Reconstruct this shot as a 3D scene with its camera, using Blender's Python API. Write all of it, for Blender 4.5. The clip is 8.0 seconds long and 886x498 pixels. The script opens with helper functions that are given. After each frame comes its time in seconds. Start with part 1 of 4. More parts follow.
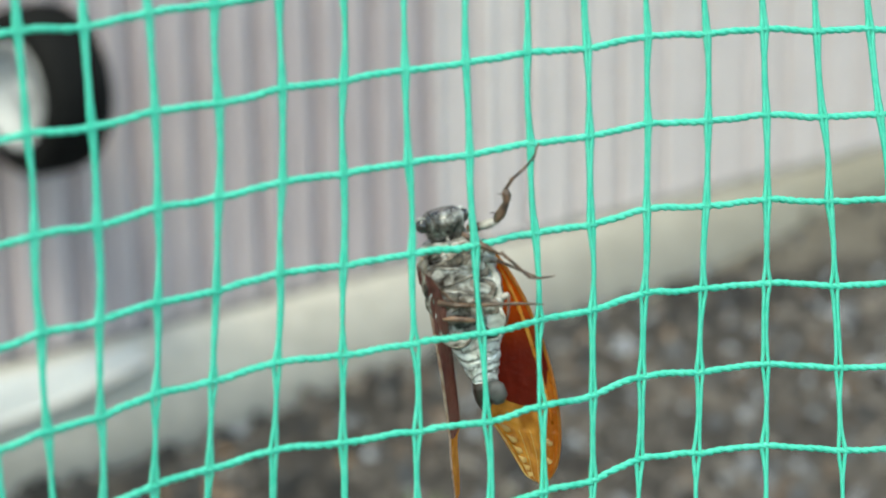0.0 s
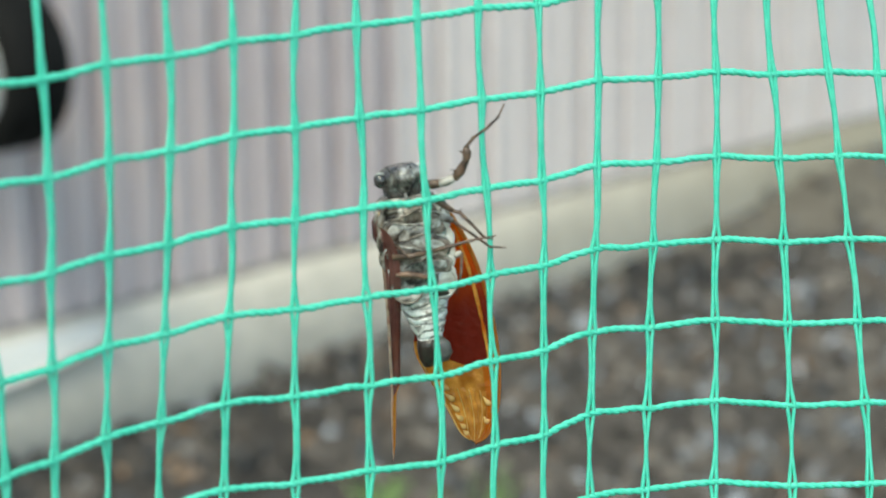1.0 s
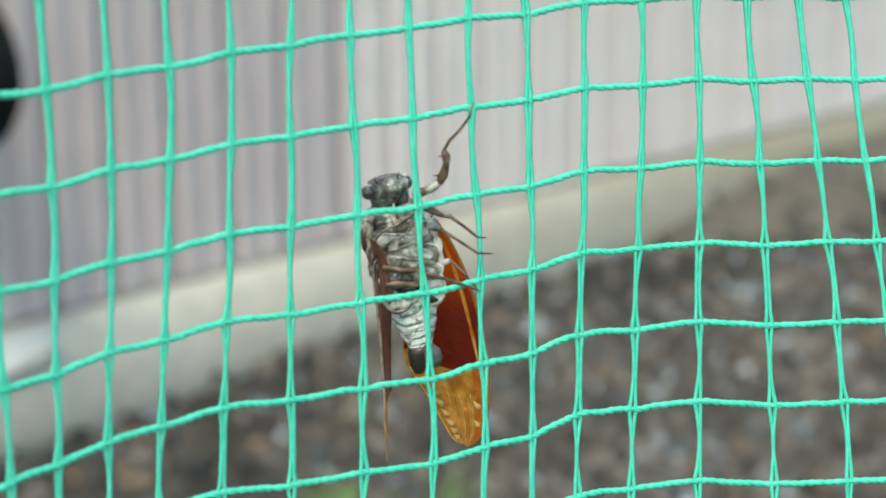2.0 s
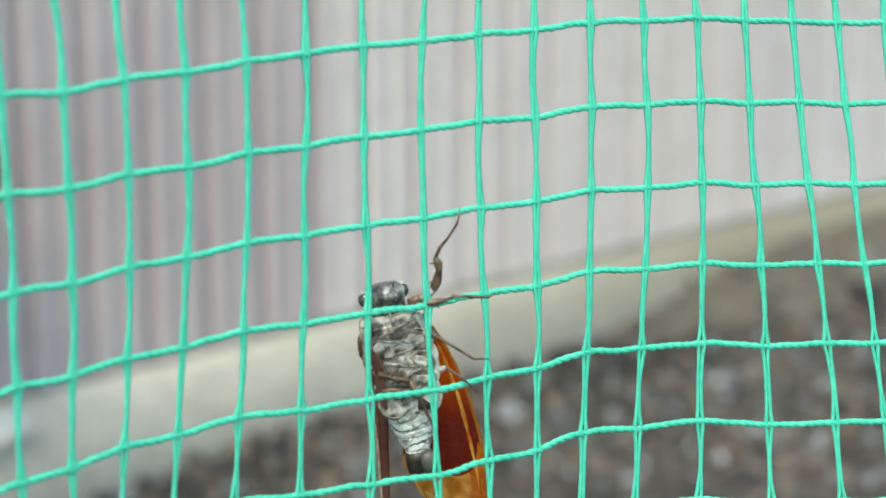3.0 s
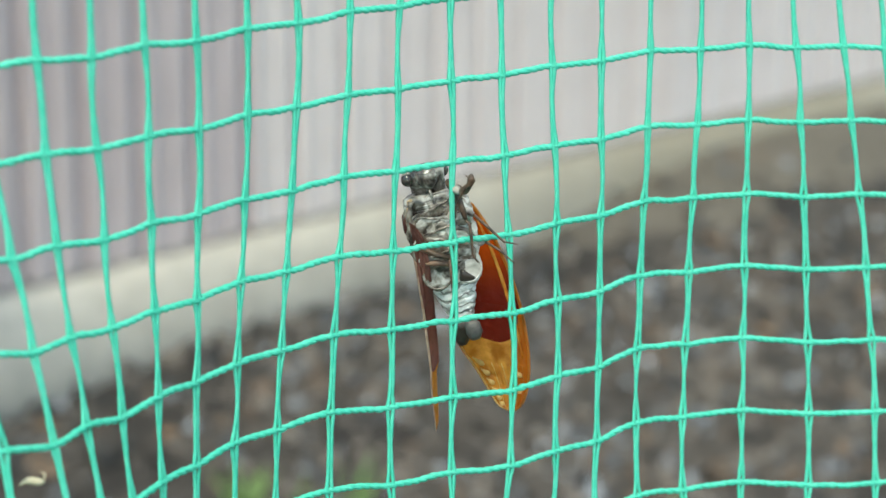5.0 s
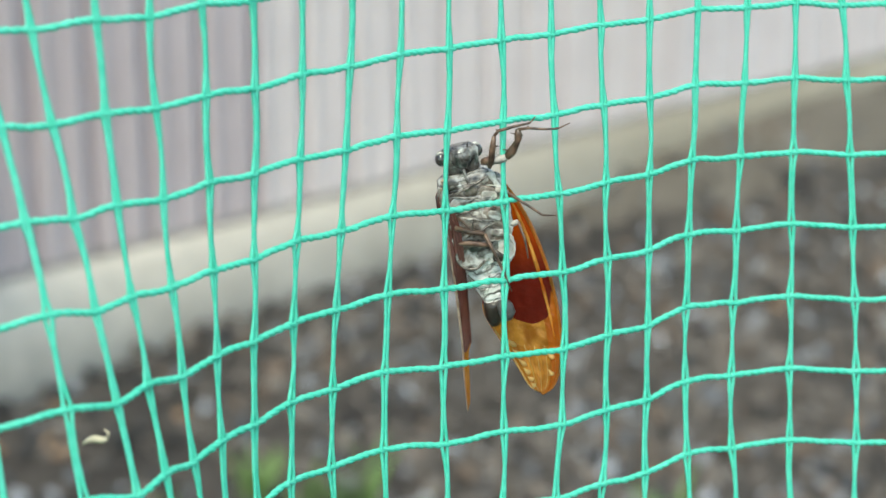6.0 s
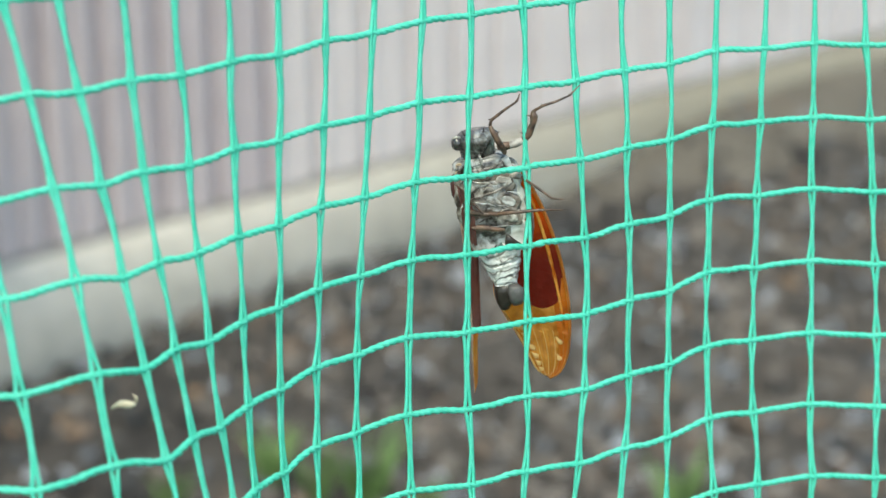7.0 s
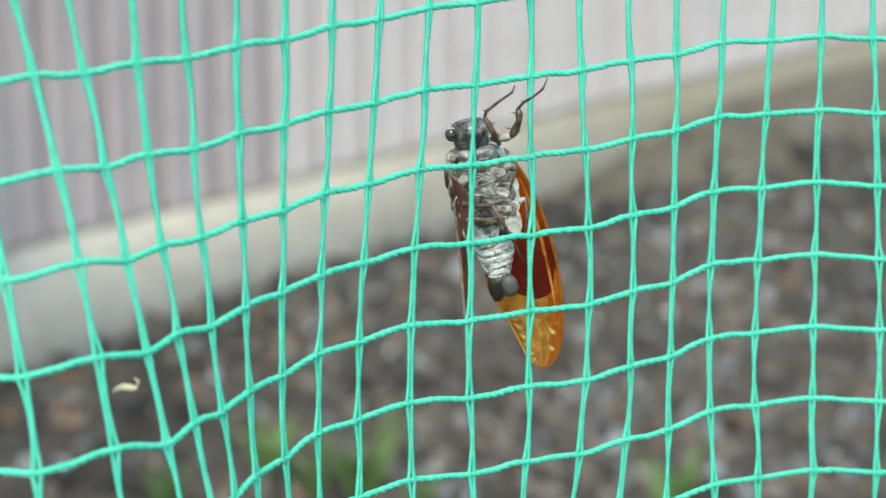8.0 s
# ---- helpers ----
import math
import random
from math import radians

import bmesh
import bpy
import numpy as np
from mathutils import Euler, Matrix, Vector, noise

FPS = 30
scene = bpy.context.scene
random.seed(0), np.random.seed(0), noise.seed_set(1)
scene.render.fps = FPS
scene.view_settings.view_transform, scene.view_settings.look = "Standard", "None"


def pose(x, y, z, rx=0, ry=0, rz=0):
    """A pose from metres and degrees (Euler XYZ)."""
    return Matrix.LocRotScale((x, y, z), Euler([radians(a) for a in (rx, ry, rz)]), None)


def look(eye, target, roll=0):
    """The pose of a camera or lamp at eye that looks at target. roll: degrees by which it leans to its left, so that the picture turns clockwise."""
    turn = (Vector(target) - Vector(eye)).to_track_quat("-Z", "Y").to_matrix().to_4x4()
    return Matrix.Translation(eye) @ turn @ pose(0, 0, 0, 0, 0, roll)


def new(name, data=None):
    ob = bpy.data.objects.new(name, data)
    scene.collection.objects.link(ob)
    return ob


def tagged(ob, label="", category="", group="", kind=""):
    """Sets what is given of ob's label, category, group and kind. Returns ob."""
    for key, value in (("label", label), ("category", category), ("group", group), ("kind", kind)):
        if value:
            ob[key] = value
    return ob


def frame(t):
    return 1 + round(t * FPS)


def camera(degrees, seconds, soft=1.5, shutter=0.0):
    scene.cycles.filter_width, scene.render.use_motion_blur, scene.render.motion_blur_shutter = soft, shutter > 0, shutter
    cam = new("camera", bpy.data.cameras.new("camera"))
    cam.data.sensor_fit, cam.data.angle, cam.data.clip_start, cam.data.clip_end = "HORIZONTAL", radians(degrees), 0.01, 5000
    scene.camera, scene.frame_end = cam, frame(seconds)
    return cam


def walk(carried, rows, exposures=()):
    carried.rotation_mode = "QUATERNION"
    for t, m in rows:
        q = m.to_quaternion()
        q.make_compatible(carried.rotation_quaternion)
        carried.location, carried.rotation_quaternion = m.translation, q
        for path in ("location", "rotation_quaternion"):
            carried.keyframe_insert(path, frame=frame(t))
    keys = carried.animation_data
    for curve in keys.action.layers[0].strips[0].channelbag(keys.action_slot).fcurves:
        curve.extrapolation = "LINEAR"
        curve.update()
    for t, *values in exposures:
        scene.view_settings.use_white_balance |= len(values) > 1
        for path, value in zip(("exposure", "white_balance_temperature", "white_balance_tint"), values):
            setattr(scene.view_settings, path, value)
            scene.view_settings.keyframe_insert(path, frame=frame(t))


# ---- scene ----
# ---- camera ----
LENS = 24.0
PATH = [
    (0.0, pose(0.0641, 0.0559, 1.2090, 73.99, 1.10, 5.28)),
    (0.5, pose(0.0637, 0.0564, 1.2067, 74.04, 0.80, 4.97)),
    (1.0, pose(0.0663, 0.0527, 1.2049, 73.43, 0.84, 4.26)),
    (1.2, pose(0.0647, 0.0502, 1.2046, 73.11, 0.85, 3.98)),
    (2.3, pose(0.0565, 0.0438, 1.2081, 74.18, 0.53, 2.36)),
    (2.5, pose(0.0559, 0.0429, 1.2079, 75.22, 0.33, 2.21)),
    (3.0, pose(0.0507, 0.0390, 1.2124, 75.78, -0.10, 2.15)),
    (3.5, pose(0.0398, 0.0324, 1.2063, 75.75, -0.38, 0.86)),
    (4.0, pose(0.0324, 0.0229, 1.2044, 75.78, -0.41, 0.29)),
    (4.5, pose(0.0179, 0.0150, 1.2050, 75.23, -0.40, -0.29)),
    (5.0, pose(0.0162, 0.0006, 1.2079, 73.52, -0.52, -0.30)),
    (5.2, pose(0.0151, -0.0033, 1.2077, 72.88, -0.40, -0.49)),
    (6.3, pose(0.0047, -0.0015, 1.2028, 73.06, 0.19, -0.37)),
    (6.5, pose(0.0056, -0.0035, 1.2030, 73.00, 0.27, -0.60)),
    (7.0, pose(0.0035, -0.0048, 1.2016, 72.45, 0.48, -0.17)),
    (7.5, pose(0.0014, -0.0040, 1.1994, 72.14, 0.05, 0.18)),
    (8.0, pose(0.0021, -0.0039, 1.1998, 72.31, -0.26, -0.02)),
]
cam = camera(LENS, 8.0, soft=1.5)
cam.data.dof.use_dof = True
cam.data.dof.focus_distance = 0.446
cam.data.dof.aperture_fstop = 16.5
walk(cam, PATH, [(0.0, 1.49, 7350, -6), (4.0, 1.45, 7350, -6), (6.3, 1.55, 7250, -3), (8.0, 1.55, 7250, -3)])

# ---- light ----
world = bpy.data.worlds.new("sky")
scene.world = world
world.use_nodes = True
_n = world.node_tree.nodes
_sky = _n.new("ShaderNodeTexSky")
_sky.sky_type = "NISHITA"
_sky.sun_disc = False
_sky.sun_elevation = radians(58)
_sky.sun_rotation = radians(200)
_n["Background"].inputs["Strength"].default_value = 0.12
world.node_tree.links.new(_sky.outputs["Color"], _n["Background"].inputs["Color"])
sun = new("sun", bpy.data.lights.new("sun", "SUN"))
sun.data.energy = 1.2
sun.data.angle = radians(25)
sun.data.color = (1.0, 0.96, 0.9)
sun.matrix_world = look((-1.0, -2.7, 5.7), (0, 0.6, 0))

# ---- materials ----


def material(name, base, rough=0.7, metal=0.0, tint=None, scale=40.0, amount=0.5, bump=0.0, bump_scale=200.0,
             fine=None, spread=0.0, transmission=0.0, subsurface=0.0, coat=0.0):
    """A surface with two scales of colour variation and a fine relief."""
    m = bpy.data.materials.new(name)
    m.use_nodes = True
    t = m.node_tree
    n, l = t.nodes, t.links
    b = n["Principled BSDF"]
    b.inputs["Roughness"].default_value = rough
    b.inputs["Metallic"].default_value = metal
    b.inputs["Transmission Weight"].default_value = transmission
    b.inputs["Subsurface Weight"].default_value = subsurface
    b.inputs["Coat Weight"].default_value = coat
    co = n.new("ShaderNodeTexCoord")
    big = n.new("ShaderNodeTexNoise")
    big.inputs["Scale"].default_value = scale
    big.inputs["Detail"].default_value = 4
    l.new(co.outputs["Object"], big.inputs["Vector"])
    ramp = n.new("ShaderNodeValToRGB")
    ramp.color_ramp.elements[0].position = 0.5 - 0.5 * amount
    ramp.color_ramp.elements[1].position = 0.5 + 0.5 * amount
    ramp.color_ramp.elements[0].color = (*base, 1)
    ramp.color_ramp.elements[1].color = (*(tint or base), 1)
    l.new(big.outputs["Fac"], ramp.inputs["Fac"])
    small = n.new("ShaderNodeTexNoise")
    small.inputs["Scale"].default_value = scale * 9
    small.inputs["Detail"].default_value = 5
    l.new(co.outputs["Object"], small.inputs["Vector"])
    mix = n.new("ShaderNodeMix")
    mix.data_type, mix.blend_type = "RGBA", "MULTIPLY"
    mix.inputs["Factor"].default_value = 0.35 if fine is None else fine
    l.new(ramp.outputs["Color"], mix.inputs["A"])
    grey = n.new("ShaderNodeValToRGB")
    grey.color_ramp.elements[0].position, grey.color_ramp.elements[1].position = 0.3, 0.6
    grey.color_ramp.elements[0].color = (0.35, 0.35, 0.35, 1)
    l.new(small.outputs["Fac"], grey.inputs["Fac"])
    l.new(grey.outputs["Color"], mix.inputs["B"])
    out = mix.outputs["Result"]
    if spread:
        info = n.new("ShaderNodeNewGeometry")
        hsv = n.new("ShaderNodeHueSaturation")
        span = n.new("ShaderNodeMapRange")
        span.inputs["To Min"].default_value, span.inputs["To Max"].default_value = 1 - spread, 1 + spread
        l.new(info.outputs["Random Per Island"], span.inputs["Value"])
        l.new(span.outputs["Result"], hsv.inputs["Value"])
        l.new(out, hsv.inputs["Color"])
        out = hsv.outputs["Color"]
    l.new(out, b.inputs["Base Color"])
    if bump:
        tex = n.new("ShaderNodeTexNoise")
        tex.inputs["Scale"].default_value = bump_scale
        tex.inputs["Detail"].default_value = 6
        l.new(co.outputs["Object"], tex.inputs["Vector"])
        bp = n.new("ShaderNodeBump")
        bp.inputs["Strength"].default_value = bump
        bp.inputs["Distance"].default_value = 1.0 / bump_scale
        l.new(tex.outputs["Fac"], bp.inputs["Height"])
        l.new(bp.outputs["Normal"], b.inputs["Normal"])
    return m


GREEN = material("net_plastic", (0.06, 0.64, 0.45), 0.34, tint=(0.17, 0.82, 0.62), scale=420, amount=0.6, fine=0.25, bump=0.35, bump_scale=3500)


def sheer(m, share, colour):
    """Thin plastic that lets part of what lies behind it show."""
    n, l = m.node_tree.nodes, m.node_tree.links
    clear, mix = n.new("ShaderNodeBsdfTransparent"), n.new("ShaderNodeMixShader")
    clear.inputs["Color"].default_value = (*colour, 1)
    mix.inputs["Fac"].default_value = share
    l.new(n["Principled BSDF"].outputs["BSDF"], mix.inputs[1])
    l.new(clear.outputs["BSDF"], mix.inputs[2])
    l.new(mix.outputs["Shader"], n["Material Output"].inputs["Surface"])


sheer(GREEN, 0.28, (0.5, 1.0, 0.92))
SIDING_MAUVE = material("mauve_siding", (0.46, 0.385, 0.395), 0.5, tint=(0.55, 0.47, 0.475), scale=1.6, amount=0.7, fine=0.12, bump=0.1, bump_scale=60)
SIDING_GREY = material("grey_siding", (0.59, 0.525, 0.525), 0.5, tint=(0.67, 0.60, 0.60), scale=1.6, amount=0.7, fine=0.12, bump=0.1, bump_scale=60)
SIDING = material("cream_siding", (0.62, 0.54, 0.53), 0.5, tint=(0.70, 0.62, 0.605), scale=1.6, amount=0.7, fine=0.12, bump=0.1, bump_scale=60)
CONCRETE = material("concrete", (0.395, 0.355, 0.305), 0.9, tint=(0.55, 0.505, 0.445), scale=3.0, amount=0.6, fine=0.3, bump=0.5, bump_scale=120)
LIME = material("lime_mortar", (0.45, 0.445, 0.435), 0.85, tint=(0.57, 0.565, 0.555), scale=12, amount=0.6, fine=0.2, bump=0.4, bump_scale=200)
JOINT_STRIP = material("joint_strip", (0.16, 0.15, 0.14), 0.6, tint=(0.24, 0.22, 0.2), scale=4, amount=0.6)
SOIL = material("soil", (0.023, 0.019, 0.017), 0.95, tint=(0.122, 0.105, 0.090), scale=6.5, amount=0.4, fine=0.6, bump=0.8, bump_scale=60)


def drift(m, scale, low):
    """Wide damp and dry areas over a ground."""
    n, l = m.node_tree.nodes, m.node_tree.links
    sock = n["Principled BSDF"].inputs["Base Color"]
    co, wide, ramp, mx = n.new("ShaderNodeTexCoord"), n.new("ShaderNodeTexNoise"), n.new("ShaderNodeMapRange"), n.new("ShaderNodeMix")
    wide.inputs["Scale"].default_value, wide.inputs["Detail"].default_value, wide.inputs["Distortion"].default_value = scale, 6, 0.6
    ramp.inputs["From Min"].default_value, ramp.inputs["From Max"].default_value = 0.38, 0.62
    ramp.inputs["To Min"].default_value, ramp.inputs["To Max"].default_value = low, 1.0
    mx.data_type, mx.blend_type = "RGBA", "MULTIPLY"
    mx.inputs["Factor"].default_value = 1.0
    l.new(co.outputs["Object"], wide.inputs["Vector"])
    l.new(wide.outputs["Fac"], ramp.inputs["Value"])
    l.new(sock.links[0].from_socket, mx.inputs["A"])
    l.new(ramp.outputs["Result"], mx.inputs["B"])
    l.new(mx.outputs["Result"], sock)


drift(SOIL, 0.9, 0.55)
SAND = material("sandy_soil", (0.092, 0.078, 0.062), 0.95, tint=(0.155, 0.135, 0.11), scale=6.0, amount=0.5, fine=0.4, bump=0.5, bump_scale=90)
GRAVEL = material("gravel", (0.082, 0.066, 0.054), 0.85, tint=(0.165, 0.145, 0.130), scale=30, amount=0.7, spread=0.8, bump=0.4, bump_scale=150)
BLACK_GRAVEL = material("black_gravel", (0.012, 0.012, 0.013), 0.7, tint=(0.035, 0.034, 0.034), scale=30, amount=0.6, spread=0.5)
PALE = material("pale_gravel", (0.20, 0.205, 0.225), 0.8, tint=(0.40, 0.42, 0.46), scale=40, amount=0.6, spread=0.3, bump=0.3, bump_scale=150)
RUSTY = material("rust_gravel", (0.105, 0.070, 0.050), 0.85, tint=(0.175, 0.130, 0.098), scale=30, amount=0.7, spread=0.5, bump=0.4, bump_scale=150)
SLATE = material("slate_gravel", (0.07, 0.074, 0.083), 0.75, tint=(0.145, 0.152, 0.168), scale=30, amount=0.7, spread=0.6, bump=0.4, bump_scale=150)
LEAF = material("weed_leaf", (0.115, 0.20, 0.055), 0.5, tint=(0.20, 0.315, 0.11), scale=20, amount=0.6, spread=0.3)
RUBBER = material("rubber", (0.006, 0.006, 0.006), 0.8, tint=(0.012, 0.0115, 0.011), scale=20, amount=0.6, bump=0.2, bump_scale=300)
RUBBER.node_tree.nodes["Principled BSDF"].inputs["Specular IOR Level"].default_value = 0.12
RIM = material("rim_paint", (0.36, 0.37, 0.38), 0.5, tint=(0.46, 0.47, 0.48), scale=14, amount=0.6, fine=0.2)
IRON = material("iron", (0.10, 0.09, 0.085), 0.55, metal=0.7, tint=(0.17, 0.12, 0.09), scale=25, amount=0.6)
STRAW = material("straw", (0.55, 0.46, 0.30), 0.7, tint=(0.72, 0.66, 0.5), scale=300, amount=0.6)


def olive_stretch(m, middle, inner, outer, colour):
    """A darker olive-brown patch about one place along a footing, with an uneven rim."""
    n, l = m.node_tree.nodes, m.node_tree.links
    co, sep, ramp = n.new("ShaderNodeTexCoord"), n.new("ShaderNodeSeparateXYZ"), n.new("ShaderNodeMapRange")
    patch, shift, mx = n.new("ShaderNodeTexNoise"), n.new("ShaderNodeMath"), n.new("ShaderNodeMix")
    patch.inputs["Scale"].default_value, patch.inputs["Detail"].default_value = 7.0, 4
    shift.operation = "MULTIPLY_ADD"
    shift.inputs[1].default_value = 0.6
    ramp.inputs["From Min"].default_value, ramp.inputs["From Max"].default_value = outer + 0.3, inner + 0.3
    away, size = n.new("ShaderNodeMath"), n.new("ShaderNodeMath")
    away.operation, size.operation = "SUBTRACT", "ABSOLUTE"
    away.inputs[1].default_value = middle
    mx.data_type = "RGBA"
    sock = n["Principled BSDF"].inputs["Base Color"]
    l.new(co.outputs["Object"], patch.inputs["Vector"])
    l.new(co.outputs["Object"], sep.inputs["Vector"])
    l.new(patch.outputs["Fac"], shift.inputs[0])
    l.new(sep.outputs["X"], away.inputs[0])
    l.new(away.outputs["Value"], size.inputs[0])
    l.new(size.outputs["Value"], shift.inputs[2])
    l.new(shift.outputs["Value"], ramp.inputs["Value"])
    l.new(ramp.outputs["Result"], mx.inputs["Factor"])
    l.new(sock.links[0].from_socket, mx.inputs["A"])
    mx.inputs["B"].default_value = (*colour, 1)
    l.new(mx.outputs["Result"], sock)


olive_stretch(CONCRETE, 0.95, 0.3, 1.4, (0.25, 0.22, 0.17))


def shell(name, dark, mid, pale, cell, rough=0.4, relief=0.4, lo=0.36, hi=0.64, lines=0.0, coat=0.35, sutures=0.0, folds=0.0):
    """Insect shell: soft dark and pale mottling, faint wrinkles and an uneven sheen."""
    m = bpy.data.materials.new(name)
    m.use_nodes = True
    n, l = m.node_tree.nodes, m.node_tree.links
    b = n["Principled BSDF"]
    b.inputs["Coat Weight"].default_value, b.inputs["Coat Roughness"].default_value = coat, 0.1
    co = n.new("ShaderNodeTexCoord")
    mott = n.new("ShaderNodeTexNoise")
    mott.inputs["Scale"].default_value, mott.inputs["Detail"].default_value, mott.inputs["Distortion"].default_value = cell, 5, 0.8
    l.new(co.outputs["Object"], mott.inputs["Vector"])
    ramp = n.new("ShaderNodeValToRGB")
    r = ramp.color_ramp
    r.elements[0].position, r.elements[1].position = lo, hi
    r.elements[0].color, r.elements[1].color = (*dark, 1), (*pale, 1)
    r.elements.new((lo + hi) / 2).color = (*mid, 1)
    l.new(mott.outputs["Fac"], ramp.inputs["Fac"])
    colour = ramp.outputs["Color"]
    if sutures:
        # thin dark seams between small plates
        warp, push, cells, edge, dark_mix = (n.new("ShaderNodeTexNoise"), n.new("ShaderNodeMix"), n.new("ShaderNodeTexVoronoi"), n.new("ShaderNodeMapRange"), n.new("ShaderNodeMix"))
        warp.inputs["Scale"].default_value, warp.inputs["Detail"].default_value = sutures * 1.5, 3
        push.data_type, push.blend_type = "RGBA", "LINEAR_LIGHT"
        push.inputs["Factor"].default_value = 0.0022
        cells.feature = "DISTANCE_TO_EDGE"
        cells.inputs["Scale"].default_value = sutures
        edge.inputs["From Min"].default_value, edge.inputs["From Max"].default_value = 0.01, 0.07
        edge.inputs["To Min"].default_value, edge.inputs["To Max"].default_value = 0.6, 0.0
        dark_mix.data_type = "RGBA"
        l.new(co.outputs["Object"], warp.inputs["Vector"])
        l.new(co.outputs["Object"], push.inputs["A"])
        l.new(warp.outputs["Color"], push.inputs["B"])
        l.new(push.outputs["Result"], cells.inputs["Vector"])
        l.new(cells.outputs["Distance"], edge.inputs["Value"])
        l.new(edge.outputs["Result"], dark_mix.inputs["Factor"])
        l.new(colour, dark_mix.inputs["A"])
        dark_mix.inputs["B"].default_value = (*dark, 1)
        colour = dark_mix.outputs["Result"]
    if folds:
        # dark creases across the body
        crease, line, crease_mix = n.new("ShaderNodeTexWave"), n.new("ShaderNodeMapRange"), n.new("ShaderNodeMix")
        crease.bands_direction = "Z"
        crease.inputs["Scale"].default_value, crease.inputs["Distortion"].default_value, crease.inputs["Detail"].default_value, crease.inputs["Detail Scale"].default_value = folds, 7.0, 3, 2.0
        line.inputs["From Min"].default_value, line.inputs["From Max"].default_value = 0.02, 0.22
        line.inputs["To Min"].default_value, line.inputs["To Max"].default_value = 0.8, 0.0
        crease_mix.data_type = "RGBA"
        l.new(co.outputs["Object"], crease.inputs["Vector"])
        l.new(crease.outputs["Fac"], line.inputs["Value"])
        l.new(line.outputs["Result"], crease_mix.inputs["Factor"])
        l.new(colour, crease_mix.inputs["A"])
        crease_mix.inputs["B"].default_value = (*dark, 1)
        colour = crease_mix.outputs["Result"]
    l.new(colour, b.inputs["Base Color"])
    fine = n.new("ShaderNodeTexNoise")
    fine.inputs["Scale"].default_value, fine.inputs["Detail"].default_value = cell * 3.1, 5
    l.new(co.outputs["Object"], fine.inputs["Vector"])
    gloss = n.new("ShaderNodeMapRange")
    gloss.inputs["From Min"].default_value, gloss.inputs["From Max"].default_value = 0.35, 0.65
    gloss.inputs["To Min"].default_value, gloss.inputs["To Max"].default_value = rough * 0.6, min(rough * 1.5, 0.95)
    l.new(fine.outputs["Fac"], gloss.inputs["Value"])
    l.new(gloss.outputs["Result"], b.inputs["Roughness"])
    wave = n.new("ShaderNodeTexWave")
    wave.bands_direction = "Z"
    wave.inputs["Scale"].default_value, wave.inputs["Distortion"].default_value, wave.inputs["Detail"].default_value = 260, 5.0, 2
    l.new(co.outputs["Object"], wave.inputs["Vector"])
    sum_ = n.new("ShaderNodeMath")
    sum_.operation = "MULTIPLY_ADD"
    sum_.inputs[1].default_value = lines
    l.new(wave.outputs["Fac"], sum_.inputs[0])
    l.new(fine.outputs["Fac"], sum_.inputs[2])
    bp = n.new("ShaderNodeBump")
    bp.inputs["Strength"].default_value, bp.inputs["Distance"].default_value = relief, 0.0006
    l.new(sum_.outputs["Value"], bp.inputs["Height"])
    l.new(bp.outputs["Normal"], b.inputs["Normal"])
    return m


CUTICLE = shell("grey_cuticle", (0.05, 0.039, 0.031), (0.32, 0.285, 0.25), (0.68, 0.65, 0.60), 380, 0.2, 0.4, 0.36, 0.66, coat=0.6)
UMBER = shell("umber_cuticle", (0.045, 0.032, 0.025), (0.20, 0.162, 0.13), (0.44, 0.39, 0.34), 340, 0.24, 0.25, 0.34, 0.70, coat=0.4)
PEARL = shell("pearl_cuticle", (0.12, 0.10, 0.085), (0.38, 0.35, 0.31), (0.70, 0.67, 0.62), 380, 0.18, 0.35, 0.36, 0.66, coat=0.6)
PLATE = shell("pale_plate", (0.20, 0.175, 0.15), (0.47, 0.44, 0.39), (0.70, 0.67, 0.62), 260, 0.3, 0.3, 0.30, 0.62)
HEAD = shell("head_cuticle", (0.032, 0.025, 0.021), (0.16, 0.138, 0.12), (0.50, 0.47, 0.43), 360, 0.24, 0.4, 0.36, 0.70, coat=0.5)
POWDER = shell("white_powder", (0.12, 0.10, 0.085), (0.57, 0.54, 0.49), (0.85, 0.825, 0.775), 520, 0.6, 0.6, 0.30, 0.54, 0.28, coat=0.08, folds=150)
TAN = material("tan_cuticle", (0.40, 0.24, 0.12), 0.35, tint=(0.62, 0.47, 0.30), scale=500, amount=0.5, bump=0.2, bump_scale=2500)
DARK = material("dark_cuticle", (0.018, 0.013, 0.010), 0.32, tint=(0.06, 0.045, 0.035), scale=600, amount=0.5, bump=0.3, bump_scale=2500)
VALVE = material("grey_valve", (0.07, 0.064, 0.06), 0.4, tint=(0.15, 0.14, 0.13), scale=600, amount=0.5, bump=0.3, bump_scale=2500)
EYE = material("eye", (0.035, 0.027, 0.025), 0.18, tint=(0.07, 0.05, 0.045), scale=800, amount=0.5, coat=1.0)
LEG = material("leg", (0.035, 0.02, 0.014), 0.34, tint=(0.19, 0.11, 0.07), scale=500, amount=0.3, bump=0.3, bump_scale=3000)
RUSSET = material("russet_leg", (0.10, 0.055, 0.038), 0.34, tint=(0.33, 0.19, 0.12), scale=420, amount=0.4, bump=0.3, bump_scale=2500)
LEG_PALE = material("pale_leg", (0.07, 0.05, 0.04), 0.45, tint=(0.46, 0.42, 0.37), scale=500, amount=0.3, bump=0.4, bump_scale=2500)


